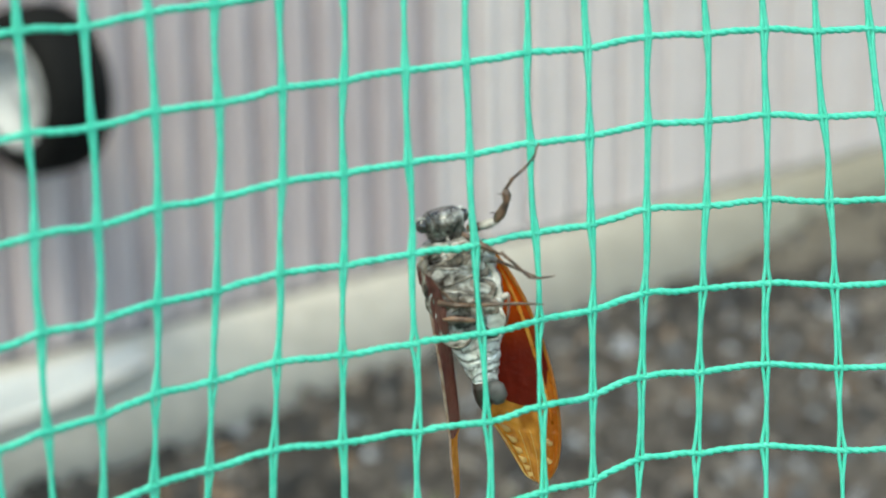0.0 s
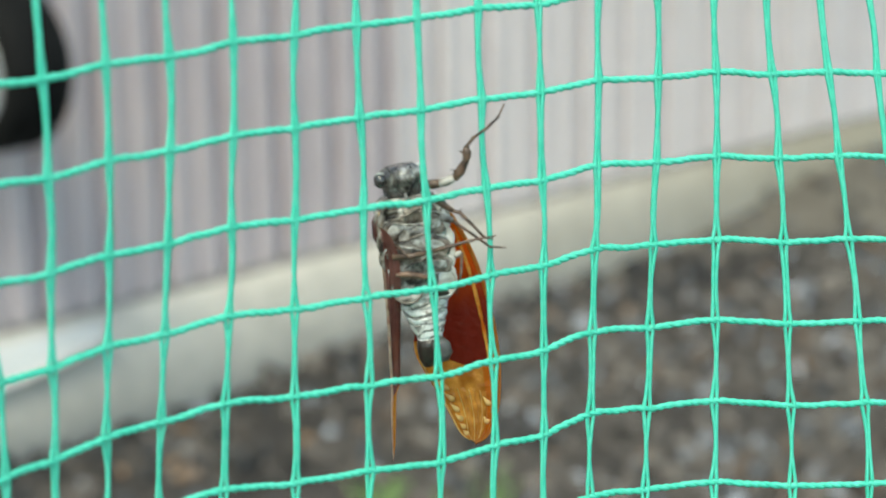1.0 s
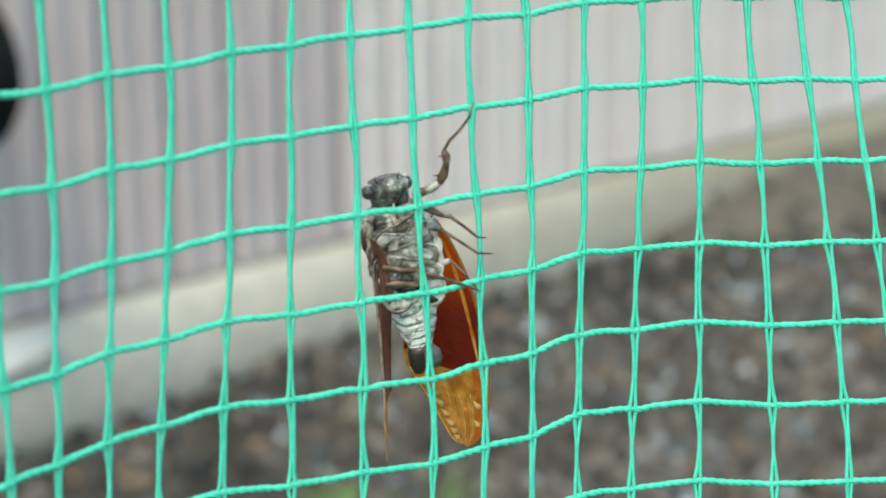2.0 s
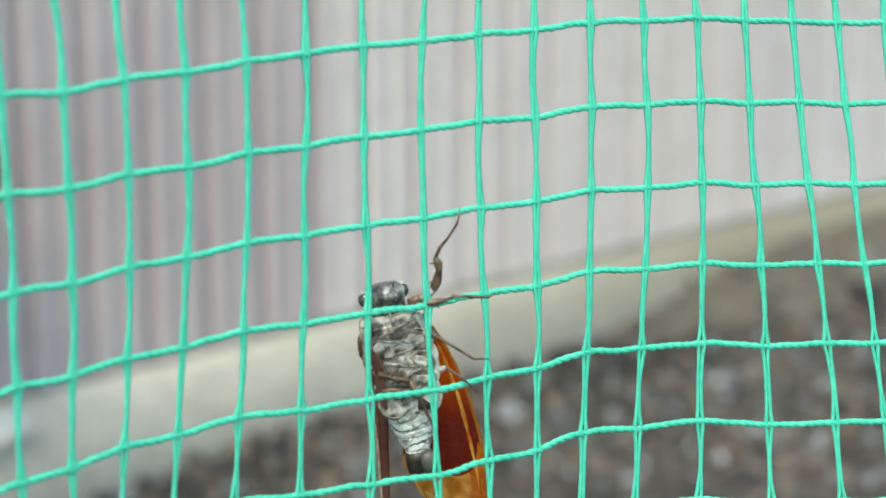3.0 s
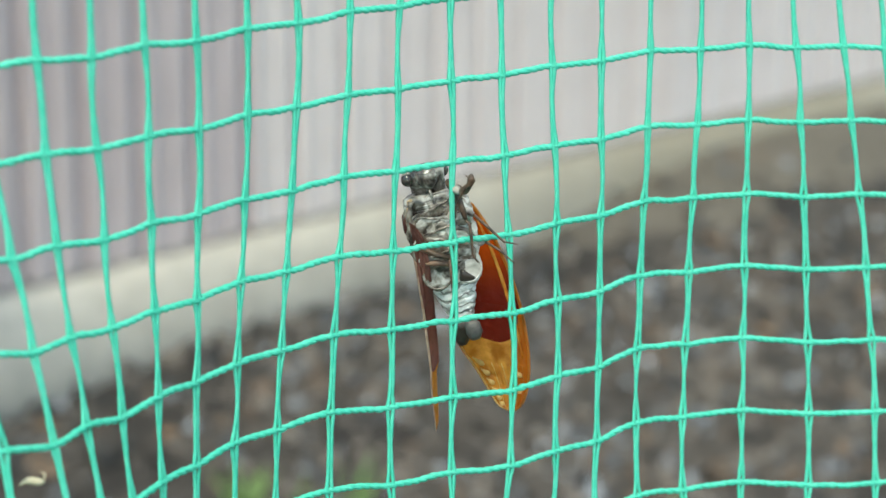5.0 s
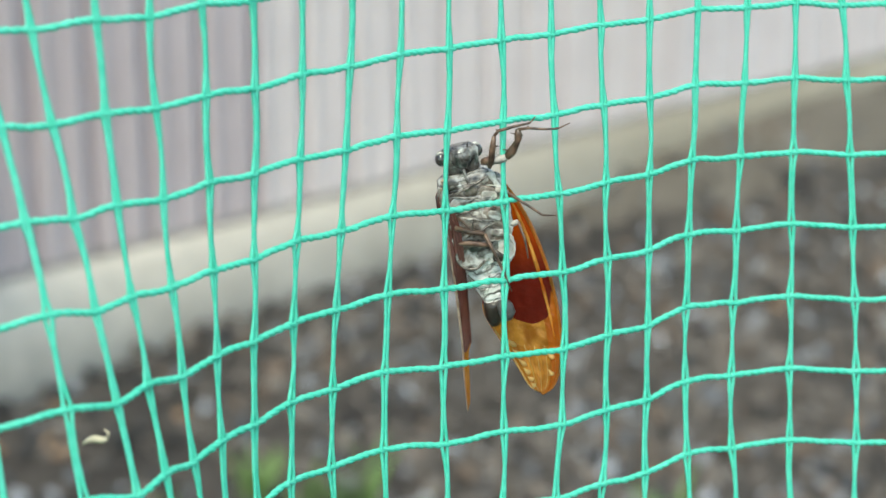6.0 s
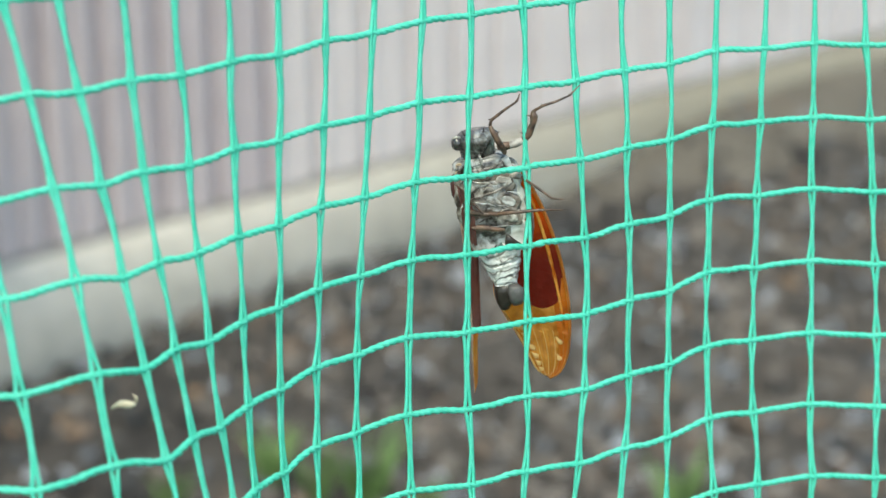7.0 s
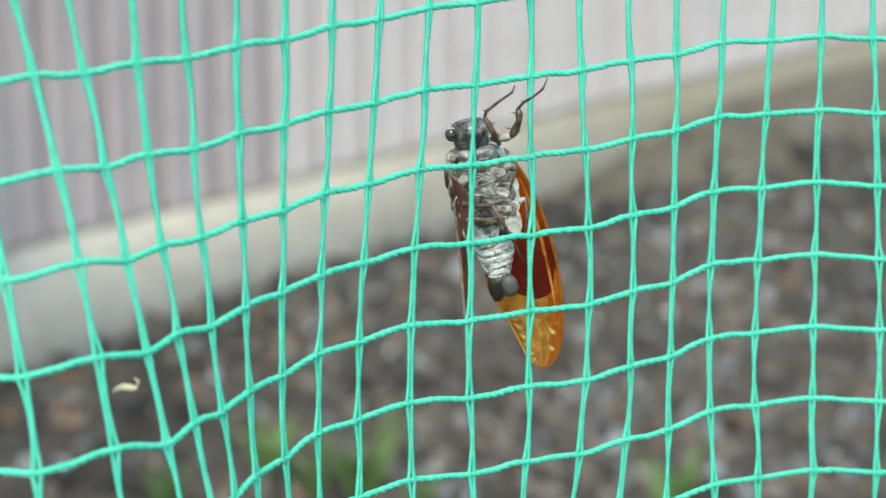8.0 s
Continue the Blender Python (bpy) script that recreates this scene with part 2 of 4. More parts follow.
def part(name, bm, mat, parent=None, label="", smooth=True):
    """Link a bmesh as one mesh object under a thing or a part."""
    me = bpy.data.meshes.new(name)
    bm.to_mesh(me)
    bm.free()
    if smooth:
        for p in me.polygons:
            p.use_smooth = True
    me.materials.append(mat)
    ob = new(name, me)
    if parent is not None:
        ob.parent = parent
    if label:
        tagged(ob, label)
    return ob


def tube(bm, pts, radii, sides=6, caps=True, flat=1.0, up=None):
    """A tube of varying radius along points."""
    rings = []
    pts = [Vector(p) for p in pts]
    side = None
    for i, p in enumerate(pts):
        d = (pts[min(i + 1, len(pts) - 1)] - pts[max(i - 1, 0)]).normalized()
        if side is None:
            side = d.cross(up or (Vector((0, 1, 0)) if abs(d.y) < 0.9 else Vector((1, 0, 0)))).normalized()
        side = (side - d * side.dot(d)).normalized()
        other = d.cross(side)
        r = radii[i] if hasattr(radii, "__len__") else radii
        rings.append([bm.verts.new(p + side * r * math.cos(a) + other * r * flat * math.sin(a))
                      for a in (2 * math.pi * k / sides for k in range(sides))])
    for a, b in zip(rings, rings[1:]):
        for k in range(sides):
            bm.faces.new((a[k], a[(k + 1) % sides], b[(k + 1) % sides], b[k]))
    if caps:
        bm.faces.new(rings[0][::-1])
        bm.faces.new(rings[-1])
    return bm


def box(bm, x0, y0, z0, x1, y1, z1, bevel=0.0):
    v = [bm.verts.new((x, y, z)) for x in (x0, x1) for y in (y0, y1) for z in (z0, z1)]
    fs = [bm.faces.new([v[i] for i in q]) for q in ((0, 1, 3, 2), (4, 6, 7, 5), (0, 4, 5, 1), (2, 3, 7, 6), (0, 2, 6, 4), (1, 5, 7, 3))]
    if bevel:
        edges = list({e for f in fs for e in f.edges})
        bmesh.ops.bevel(bm, geom=edges, offset=bevel, segments=2, affect="EDGES", profile=0.5)
    return bm


def ball(bm, c, r, u=12, v=8, shape=None):
    """A rounded body; shape(p) may bend its unit points."""
    made = bmesh.ops.create_uvsphere(bm, u_segments=u, v_segments=v, radius=1.0)["verts"]
    for q in made:
        p = q.co.copy()
        if shape:
            p = shape(p)
        q.co = Vector((c[0] + p.x * r[0], c[1] + p.y * r[1], c[2] + p.z * r[2]))
    return bm


# ---- the setting ----
# The wall's foot runs from left to right and away; `wall(s, out, z)` is s metres along it, `out` metres before its face.
WALL = pose(0.0, 3.84, 0.027, 0, 0, 44.7)


def build_ground():
    bm = bmesh.new()
    n = 150
    span = [-60, -25, -12, -7] + [-5 + 10 * i / n for i in range(n + 1)] + [7, 12, 25, 60]
    grid = [[bm.verts.new((x, y + 3, berm(x, y + 3) if abs(x) < 4.9 and abs(y) < 4.9 else 0)) for y in span] for x in span]
    for a, b in zip(grid, grid[1:]):
        for k in range(len(span) - 1):
            bm.faces.new((a[k], b[k], b[k + 1], a[k + 1]))
    ob = part("ground", bm, SOIL)
    ob.data.materials.append(SAND)
    for f in ob.data.polygons:
        q = WALL.inverted() @ f.center
        if -0.1 < q.x < 4 and q.y > -0.05 + 0.10 * noise.noise(f.center * 5) - 0.36 * min(max(q.x, 0), 0.6):
            f.material_index = 1
    tagged(ob, "dark bare soil strewn with gravel before a wall", "ground", kind="structure")


def build_sheet(s0, s1, mat, label, name):
    """One stretch of ribbed siding, closed at the back."""
    height, back, pitch = 2.7, 0.14, 0.115
    bm = bmesh.new()
    prof = []
    s = s0
    while s < s1 - 0.001:
        for ds, out in ((0.0, 0.0), (0.027, 0.0), (0.035, 0.011), (0.046, 0.011), (0.054, 0.0), (0.078, 0.0), (0.087, 0.023), (0.106, 0.023)):
            prof.append((s + ds, out))
        s += pitch
    prof.append((s1 - 0.001, 0.0))
    z0, z1 = 0.168, height
    front = [(bm.verts.new((a, b - 0.010, z0)), bm.verts.new((a, b - 0.010, z1))) for a, b in prof]
    rear = [(bm.verts.new((a, back, z0)), bm.verts.new((a, back, z1))) for a in (prof[0][0], prof[-1][0])]
    for a, b in zip(front, front[1:]):
        bm.faces.new((a[0], b[0], b[1], a[1]))
    bm.faces.new((rear[1][0], rear[0][0], rear[0][1], rear[1][1]))
    bm.faces.new((rear[0][0], front[0][0], front[0][1], rear[0][1]))
    bm.faces.new((front[-1][0], rear[1][0], rear[1][1], front[-1][1]))
    bm.faces.new([f[1] for f in front] + [rear[1][1], rear[0][1]])
    bmesh.ops.recalc_face_normals(bm, faces=bm.faces)
    wall = part(name, bm, mat, smooth=False)
    wall.matrix_world = WALL
    tagged(wall, label, "wall", kind="structure")


def build_wall():
    """A ribbed metal-clad wall on a low concrete footing."""
    build_sheet(-6.045, -0.41, SIDING_MAUVE, "mauve-grey ribbed metal siding above a concrete footing", "wall_1")
    build_sheet(-0.41, 0.74, SIDING, "pale cream ribbed metal siding above a concrete footing", "wall_2")
    build_sheet(0.74, 7.065, SIDING_GREY, "light grey ribbed metal siding above a concrete footing", "wall_3")
    bm = bmesh.new()
    profile = [(0.14, -0.1), (-0.105, -0.1), (-0.058, 0.09), (-0.046, 0.130), (-0.033, 0.145), (-0.023, 0.155), (-0.012, 0.160), (0.14, 0.160)]
    stops = [-6.0 + 13.0 * k / 130 for k in range(131)]
    rows = [[bm.verts.new((x, y + (0.004 * noise.noise(Vector((x * 3, z * 9, 1))) if 0 < z < 0.157 and y < 0 else 0), z)) for y, z in profile] for x in stops]
    for a, b in zip(rows, rows[1:]):
        for k in range(len(profile)):
            bm.faces.new((a[k], b[k], b[(k + 1) % len(profile)], a[(k + 1) % len(profile)]))
    bm.faces.new(rows[0][::-1])
    bm.faces.new(rows[-1])
    bmesh.ops.recalc_face_normals(bm, faces=bm.faces)
    foot = part("footing", bm, CONCRETE)
    foot.matrix_world = WALL
    tagged(foot, "weathered pale concrete footing below the siding", "footing", kind="structure")
    bm = bmesh.new()
    outs = [(-0.080, 0.03), (-0.062, 0.09), (-0.051, 0.128), (-0.033, 0.152)]
    rows = []
    for x, low in ((-1.9, 0.055), (-1.5, 0.06), (-1.3, 0.065), (-1.2, 0.075), (-1.12, 0.088), (-1.04, 0.105)):
        rows.append([bm.verts.new((x, y, max(z, 0.03 + low))) for y, z in outs] + [bm.verts.new((x, y + 0.012, max(z, 0.03 + low) - 0.004)) for y, z in outs[::-1]])
    for a, b in zip(rows, rows[1:]):
        for k in range(8):
            bm.faces.new((a[k], b[k], b[(k + 1) % 8], a[(k + 1) % 8]))
    bm.faces.new(rows[0][::-1])
    bm.faces.new(rows[-1])
    bmesh.ops.recalc_face_normals(bm, faces=bm.faces)
    patch = part("mortar_patch", bm, LIME, foot, "white lime mortar patch", smooth=False)
    bm = box(bmesh.new(), -6.0, -0.014, 0.160, 7.0, 0.12, 0.1675)
    tr = part("trim", bm, JOINT_STRIP, smooth=False)
    tr.matrix_world = WALL
    tagged(tr, "dark joint strip between siding and footing", "trim", kind="structure")


def build_shed():
    """The plain rest of the building behind the siding."""
    for name, x0, y0, z0, x1, y1, z1, label in (("wall_4", -6.0, 3.0, -0.06, 7.0, 3.12, 2.7, "plain grey rear wall of a metal-clad shed"),
                                                ("wall_5", -6.0, 0.145, -0.06, -5.88, 2.995, 2.7, "plain grey end wall of a metal-clad shed"),
                                                ("wall_6", 6.88, 0.145, -0.06, 7.0, 2.995, 2.7, "plain grey end wall of a metal-clad shed"),
                                                ("roof", -6.1, -0.02, 2.705, 7.1, 3.2, 2.80, "plain grey flat roof of a metal-clad shed")):
        ob = part(name, box(bmesh.new(), x0, y0, z0, x1, y1, z1, 0.01), SIDING_GREY, smooth=False)
        ob.matrix_world = WALL
        tagged(ob, label, "roof" if name == "roof" else "wall", kind="structure")


def berm(x, y):
    """Height of the soil: a low bank lies against the footing further along."""
    q = WALL.inverted() @ Vector((x, y, 0))
    along = min(max((q.x - 0.02) / 0.9, 0.0), 1.0)
    near = min(max((q.y + 0.40) / 0.38, 0.0), 1.0)
    h = 0.105 * along * along * (3 - 2 * along) * near * near * (3 - 2 * near)
    bank = min(max((q.y + 1.0) / 0.7, 0.0), 1.0)
    rise = min(max((q.x + 1.2) / 0.9, 0.0), 1.0)
    h += (0.004 + 0.034 * rise * rise * (3 - 2 * rise)) * bank * bank * (3 - 2 * bank)
    return h + 0.010 * noise.noise(Vector((x * 2.3, y * 2.3, 0))) + 0.006 * noise.noise(Vector((x * 9, y * 9, 3)))


build_ground()
build_wall()
build_shed()


# ---- the net ----
COLUMN_X = [-0.0967, -0.088, -0.0774, -0.0662, -0.0587, -0.0517, -0.0441, -0.0361, -0.0282, -0.0199, -0.0111, -0.001, 0.0095, 0.0214, 0.0329, 0.044, 0.0547, 0.0655, 0.0774, 0.0898, 0.1026, 0.1153, 0.1259, 0.1388, 0.1511]
COLUMN_Y = [0.3346, 0.3426, 0.3489, 0.3551, 0.3613, 0.3677, 0.3745, 0.3818, 0.3898, 0.3983, 0.4068, 0.4153, 0.4234, 0.4312, 0.4384, 0.4451, 0.4513, 0.4571, 0.4626, 0.4679, 0.4726, 0.4767, 0.4803, 0.4836, 0.4753]
COLUMN_Z = [1.0948, 1.0964, 1.0988, 1.0998, 1.0985, 1.0992, 1.0986, 1.0996, 1.0993, 1.1001, 1.0998, 1.1005, 1.0997, 1.0998, 1.0995, 1.1003, 1.1002, 1.1018, 1.1011, 1.1011, 1.0995, 1.0991, 1.0981, 1.0975, 1.0973]
SAG_X = [-0.00028, 0.00168, -0.00041, -0.00327, 0.00981, 0.00109, -0.00609, -0.00046, -0.00228, -0.00268, 0.00311, 0.00475, 0.00077, -0.00166, -0.00111, 0.00142, 0.00004, 0.00015]
SAG_Y = [-0.00149, 0.00005, 0.0016, -0.00028, -0.00445, 0.00019, 0.00155, -0.00102, -0.00223, -0.00447, 0.00312, 0.00349, -0.00121, -0.00022, 0.00064, 0.00015, 0.00047, 0.00012]
SAG_Z = [-0.01705, -0.00073, -0.00004, 0.00115, 0.00024, -0.00049, -0.00005, 0.00063, -0.00003, 0.00008, 0.00006, -0.00032, 0, 0.00043, 0.00018, -0.00029, -0.00012, -0.00006]
LEAN = [0.31, -0.25, -0.66, 0.16, 0.63, 0.06, 0.14, 0.07, -0.11, -0.27, -0.46, -0.42, 0, 0.67, 1.21, 0.78, 0.15, -0.67, -0.89, -0.65, 0.15, 0.67, 0.39, -0.17, -0.14]
BOW = [0.16, -0.115, -0.151, -0.183, 0.071, 0.266, 0.172, 0.006, -0.065, -0.113, -0.104, -0.091, 0.005, 0.018, 0.105, 0.058, 0.036, 0, -0.054, -0.035, -0.001, 0.008, 0.009, -0.03, 0.01]
CURL = [0, 0.017, 0.002, -0.007, -0.025, -0.02, -0.013, 0.005, 0.019, 0.021, 0.02, 0.022, 0.004, -0.026, -0.059, -0.034, -0.007, 0.026, 0.033, 0.022, -0.006, -0.024, -0.004, 0.003, -0]
DROP_BY = [0, -0.022, -0.063, 0.234, -0.045, -0.08, -0.119, -0.076, 0.059, 0.11, 0.085, 0.137, -0.115, -0.083, -0.111, -0.007, -0.033, 0.116, 0.06, 0.038, -0.057, -0.027, -0.036, 0.035, 0]
DROP_BOW = [0, 0.018, -0.017, -0.042, 0.005, 0.055, 0.024, -0.01, -0.033, -0.009, -0.007, -0.012, 0.022, 0.011, 0.002, -0.014, 0.003, 0.002, 0.01, 0.007, -0.002, -0.027, 0.008, 0.006, -0]
ACROSS = Vector((0.9840, -0.0254, -0.1763))
FIRST = -13          # the column of the first entry
TOP = -26            # the highest row
C_MIN, C_MAX, R_MIN, R_MAX = -11, 9, -4, 6     # the billowed stretch; past it the net hangs plainly


def knot_in(c, r):
    """Where column c and row r of the net meet, within the billowed stretch."""
    u, v = c / 10.0, r / 4.0
    terms = [r] + [r * u ** k for k in range(1, 7)] + [v * v * u ** k for k in range(5)] + [v ** 3 * u ** k for k in range(4)] + [v ** 4, v ** 4 * u]
    i = c - FIRST
    return Vector([col[i] + sum(a * b for a, b in zip(terms, sag))
                   for col, sag in ((COLUMN_X, SAG_X), (COLUMN_Y, SAG_Y), (COLUMN_Z, SAG_Z))]) + ACROSS * (LEAN[i] * r + BOW[i] * r * r + CURL[i] * r ** 3) * 0.001 \
        + Vector((0, 0, (DROP_BY[i] * r + DROP_BOW[i] * r * r) * 0.001))


def knot(c, r):
    cc, rr = min(max(c, C_MIN), C_MAX), min(max(r, R_MIN), R_MAX)
    p = knot_in(cc, rr)
    p += (c - cc) * (Vector((0.0105, -0.002, 0.0)) if c < cc else Vector((0.0105, 0.003, 0.0)))
    down = Vector((0, -0.0015, -0.0168)) if r > rr else Vector((0, -0.003, -0.0165))
    return p + (r - rr) * down


def smooth_line(pts, steps):
    """A soft curve through points (Catmull-Rom)."""
    out = []
    n = len(pts)
    for i in range(n - 1):
        a, b, c, d = pts[max(i - 1, 0)], pts[i], pts[i + 1], pts[min(i + 2, n - 1)]
        for k in range(steps):
            t = k / steps
            out.append(0.5 * (2 * b + (c - a) * t + (2 * a - 5 * b + 4 * c - d) * t * t + (3 * b - a - 3 * c + d) * t ** 3))
    out.append(pts[-1])
    return out


def cord(bm, pts, twist, radius, swing_out):
    """A two-ply twisted cord: two strands wound about each other, flattened a little."""
    back = Vector((0, 1, 0))
    for ply in (0.0, math.pi):
        line, radii = [], []
        for i, p in enumerate(pts):
            d = (pts[min(i + 1, len(pts) - 1)] - pts[max(i - 1, 0)]).normalized()
            s = d.cross(back).normalized()
            o = d.cross(s)
            k = 1 + 0.18 * noise.noise(p * 420 + Vector((ply, 0, 0)))
            line.append(p + s * math.cos(twist[i] + ply) * swing_out * k + o * math.sin(twist[i] + ply) * swing_out * 0.8)
            radii.append(radius * (1 + 0.12 * noise.noise(p * 700 + Vector((0, ply, 0)))))
        tube(bm, line, radii, 8, up=back)
    return bm


def build_net():
    net = new("garden_net")
    tagged(net, "bright green knitted plastic garden netting, billowed and hanging", "net")
    near_c, near_r = range(-13, 12), range(-6, 9)
    far_c = range(-40, 39)
    bottom = 66
    rng = random.Random(11)
    back = Vector((0, 1, 0))
    for r in range(TOP, bottom):
        line = [knot(c, r) for c in far_c]
        bm = bmesh.new()
        if r in near_r:
            pts = smooth_line(line, 30)
            turn, length, twist = rng.random() * 6, 0.0, []
            for i, p in enumerate(pts):
                if i:
                    length += (p - pts[i - 1]).length
                twist.append(turn + length / 0.0040 * 2 * math.pi + 1.4 * noise.noise(p * 260))
            wob = [p + Vector((0, 0, 0.00035 * noise.noise(p * 190 + Vector((r, 0, 0))))) for p in pts]
            cord(bm, wob, twist, 0.00053, 0.00025)
        else:
            tube(bm, line, 0.0006, 4, up=back)
        part("row_cord", bm, GREEN, net)
    # each column is a pair of slack filaments that part where a row passes between them
    for c in far_c:
        if c in near_c:
            offs = [(rng.uniform(-0.5, 0.5), rng.uniform(-1, 1), rng.uniform(0.1, 0.5)) for _ in range(40)]
            for ply in (-1, 1):
                pts = []
                for r in range(-8, 12):
                    a, b = knot(c, r), knot(c, r + 1)
                    side = (knot(c + 1, r) - knot(c - 1, r)).normalized()
                    _, bow, mid = offs[r + 10]
                    w = ply * ((0.00046 if r < 1 else 0.00066) + 0.0002 * offs[r + 11][0])
                    bend = side * bow * 0.00045
                    pts += [a + side * w - back * 0.0001, a.lerp(b, 0.16) + side * (w * 0.62) + bend * 0.5,
                            a.lerp(b, 0.38) + side * w * mid + bend, a.lerp(b, 0.62) + side * w * mid + bend,
                            a.lerp(b, 0.84) + side * (w * 0.62) + bend * 0.5]
                line = [knot(c, r) for r in range(TOP, -8)] + smooth_line(pts, 3) + [knot(c, r) for r in range(13, bottom)]
                bm = bmesh.new()
                tube(bm, line, [(0.00050 if q.z > 1.09 else 0.00043) + 0.00008 * noise.noise(q * 400 + Vector((ply, 0, 0))) for q in line], 6, up=back, flat=1.25)
                part("filament", bm, GREEN, net)
        else:
            bm = bmesh.new()
            tube(bm, [knot(c, r) for r in range(TOP, bottom)], 0.0005, 4, up=back)
            part("column_cord", bm, GREEN, net)
    return net


net = build_net()


# ---- on the ground ----
def place(x, y):
    return berm(x, y)


def build_gravel():
    rng = random.Random(5)
    for name, mat, count, lo, hi, label in (("gravel", GRAVEL, 3600, 0.005, 0.016, "brown and grey gravel scattered over soil"),
                                            ("dark_gravel", BLACK_GRAVEL, 1900, 0.007, 0.022, "near-black gravel and crumbs, mostly along the footing"),
                                            ("rust_gravel", RUSTY, 380, 0.006, 0.019, "reddish-brown pebbles among the gravel"),
                                            ("slate_gravel", SLATE, 520, 0.006, 0.017, "slate-grey pebbles among the gravel"),
                                            ("pale_gravel", PALE, 300, 0.005, 0.017, "pale bluish-white pebbles among the gravel")):
        verts, faces = [], []
        base = bmesh.new()
        bmesh.ops.create_icosphere(base, subdivisions=1, radius=1.0)
        bv = [v.co.copy() for v in base.verts]
        bf = [[v.index for v in f.verts] for f in base.faces]
        base.free()
        for _ in range(count * 3):
            x, y = rng.gauss(0.2, 1.25), rng.gauss(3.2, 1.25)
            q = WALL.inverted() @ Vector((x, y, 0))
            if q.y > -0.05 or abs(x) > 4.5 or abs(y - 3) > 4.5 or (q.y > -0.3 and q.x > 0.0 and rng.random() < 0.75):
                continue
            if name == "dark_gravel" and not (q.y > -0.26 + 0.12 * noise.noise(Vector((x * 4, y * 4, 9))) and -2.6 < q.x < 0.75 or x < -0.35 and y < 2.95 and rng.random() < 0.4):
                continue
            if name != "dark_gravel" and x < -0.3 and y < 3.15 and rng.random() < 0.6:
                continue
            r = rng.uniform(lo, hi) * (1.5 if rng.random() < 0.08 else 1.0)
            e = Euler((rng.uniform(0, 6), rng.uniform(0, 6), rng.uniform(0, 6))).to_matrix()
            k = (r * rng.uniform(0.8, 1.4), r * rng.uniform(0.7, 1.1), r * rng.uniform(0.5, 0.8))
            o = Vector((x, y, place(x, y) + r * 0.3))
            n = len(verts)
            for v in bv:
                verts.append(o + e @ (Vector((v.x * k[0], v.y * k[1], v.z * k[2])) * rng.uniform(0.85, 1.15)))
            faces += [[i + n for i in f] for f in bf]
        me = bpy.data.meshes.new(name)
        me.from_pydata(verts, [], faces)
        me.materials.append(mat)
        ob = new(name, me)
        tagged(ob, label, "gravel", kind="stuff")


def blade(bm, root, tip, width, rng):
    """A bent leaf blade with a folded midrib."""
    root, tip = Vector(root), Vector(tip)
    side = Vector((rng.uniform(-1, 1), rng.uniform(-1, 1), 0)).normalized()
    rows = []
    for i in range(6):
        t = i / 5
        p = root.lerp(tip, t) + Vector((0, 0, 0.25 * (tip - root).length * math.sin(t * math.pi) * 0.6))
        w = width * (0.35 + 1.3 * math.sin(math.pi * min(t + 0.12, 1.0)) ** 0.8) * (1 - t * 0.55) * 0.5
        rows.append((bm.verts.new(p - side * w + Vector((0, 0, w * 0.4))), bm.verts.new(p), bm.verts.new(p + side * w + Vector((0, 0, w * 0.4)))))
    for a, b in zip(rows, rows[1:]):
        for k in range(2):
            bm.faces.new((a[k], a[k + 1], b[k + 1], b[k]))


def build_weed(x, y, size, count, seed):
    rng = random.Random(seed)
    z = place(x, y)
    weed = new("weed")
    weed.location = (x, y, z - 0.004)
    tagged(weed, "small green weed tuft growing out of gravel", "weed", group="weeds in the gravel")
    for _ in range(count):
        bm = bmesh.new()
        a, l = rng.uniform(0, 6.28), size * rng.uniform(0.6, 1.1)
        r0 = rng.uniform(0, 0.012)
        blade(bm, (math.cos(a) * r0, math.sin(a) * r0, 0), (math.cos(a) * (r0 + l * 0.55), math.sin(a) * (r0 + l * 0.55), l * rng.uniform(0.8, 1.4)), size * 0.105, rng)
        part("leaf", bm, LEAF, weed)


def build_dry_leaf(x, y, r, seed):
    rng = random.Random(seed)
    bm = bmesh.new()
    turn = rng.uniform(0, 6)
    rows = []
    for i in range(9):
        t = -1 + i / 4
        w = r * 0.55 * (1 - t * t) ** 0.7 + 0.0008
        c = Vector((t * r, 0, 0.18 * r * t * t))
        rows.append([bm.verts.new(c + Vector((0, k * w, 0.35 * w * abs(k) + 0.05 * r * math.sin(3 * t + k)))) for k in (-1, -0.5, 0, 0.5, 1)])
    for a, b in zip(rows, rows[1:]):
        for k in range(4):
            bm.faces.new((a[k], a[k + 1], b[k + 1], b[k]))
    ob = part("dry_leaf", bm, DRY_LEAF)
    md = ob.modifiers.new("thick", "SOLIDIFY")
    md.thickness = 0.0008
    ob.matrix_world = Matrix.Translation((x, y, place(x, y) + 0.006)) @ Euler((rng.uniform(-0.2, 0.2), rng.uniform(-0.2, 0.2), turn)).to_matrix().to_4x4()
    tagged(ob, "curled orange-brown dead leaf lying on gravel", "leaf", group="dead leaves")


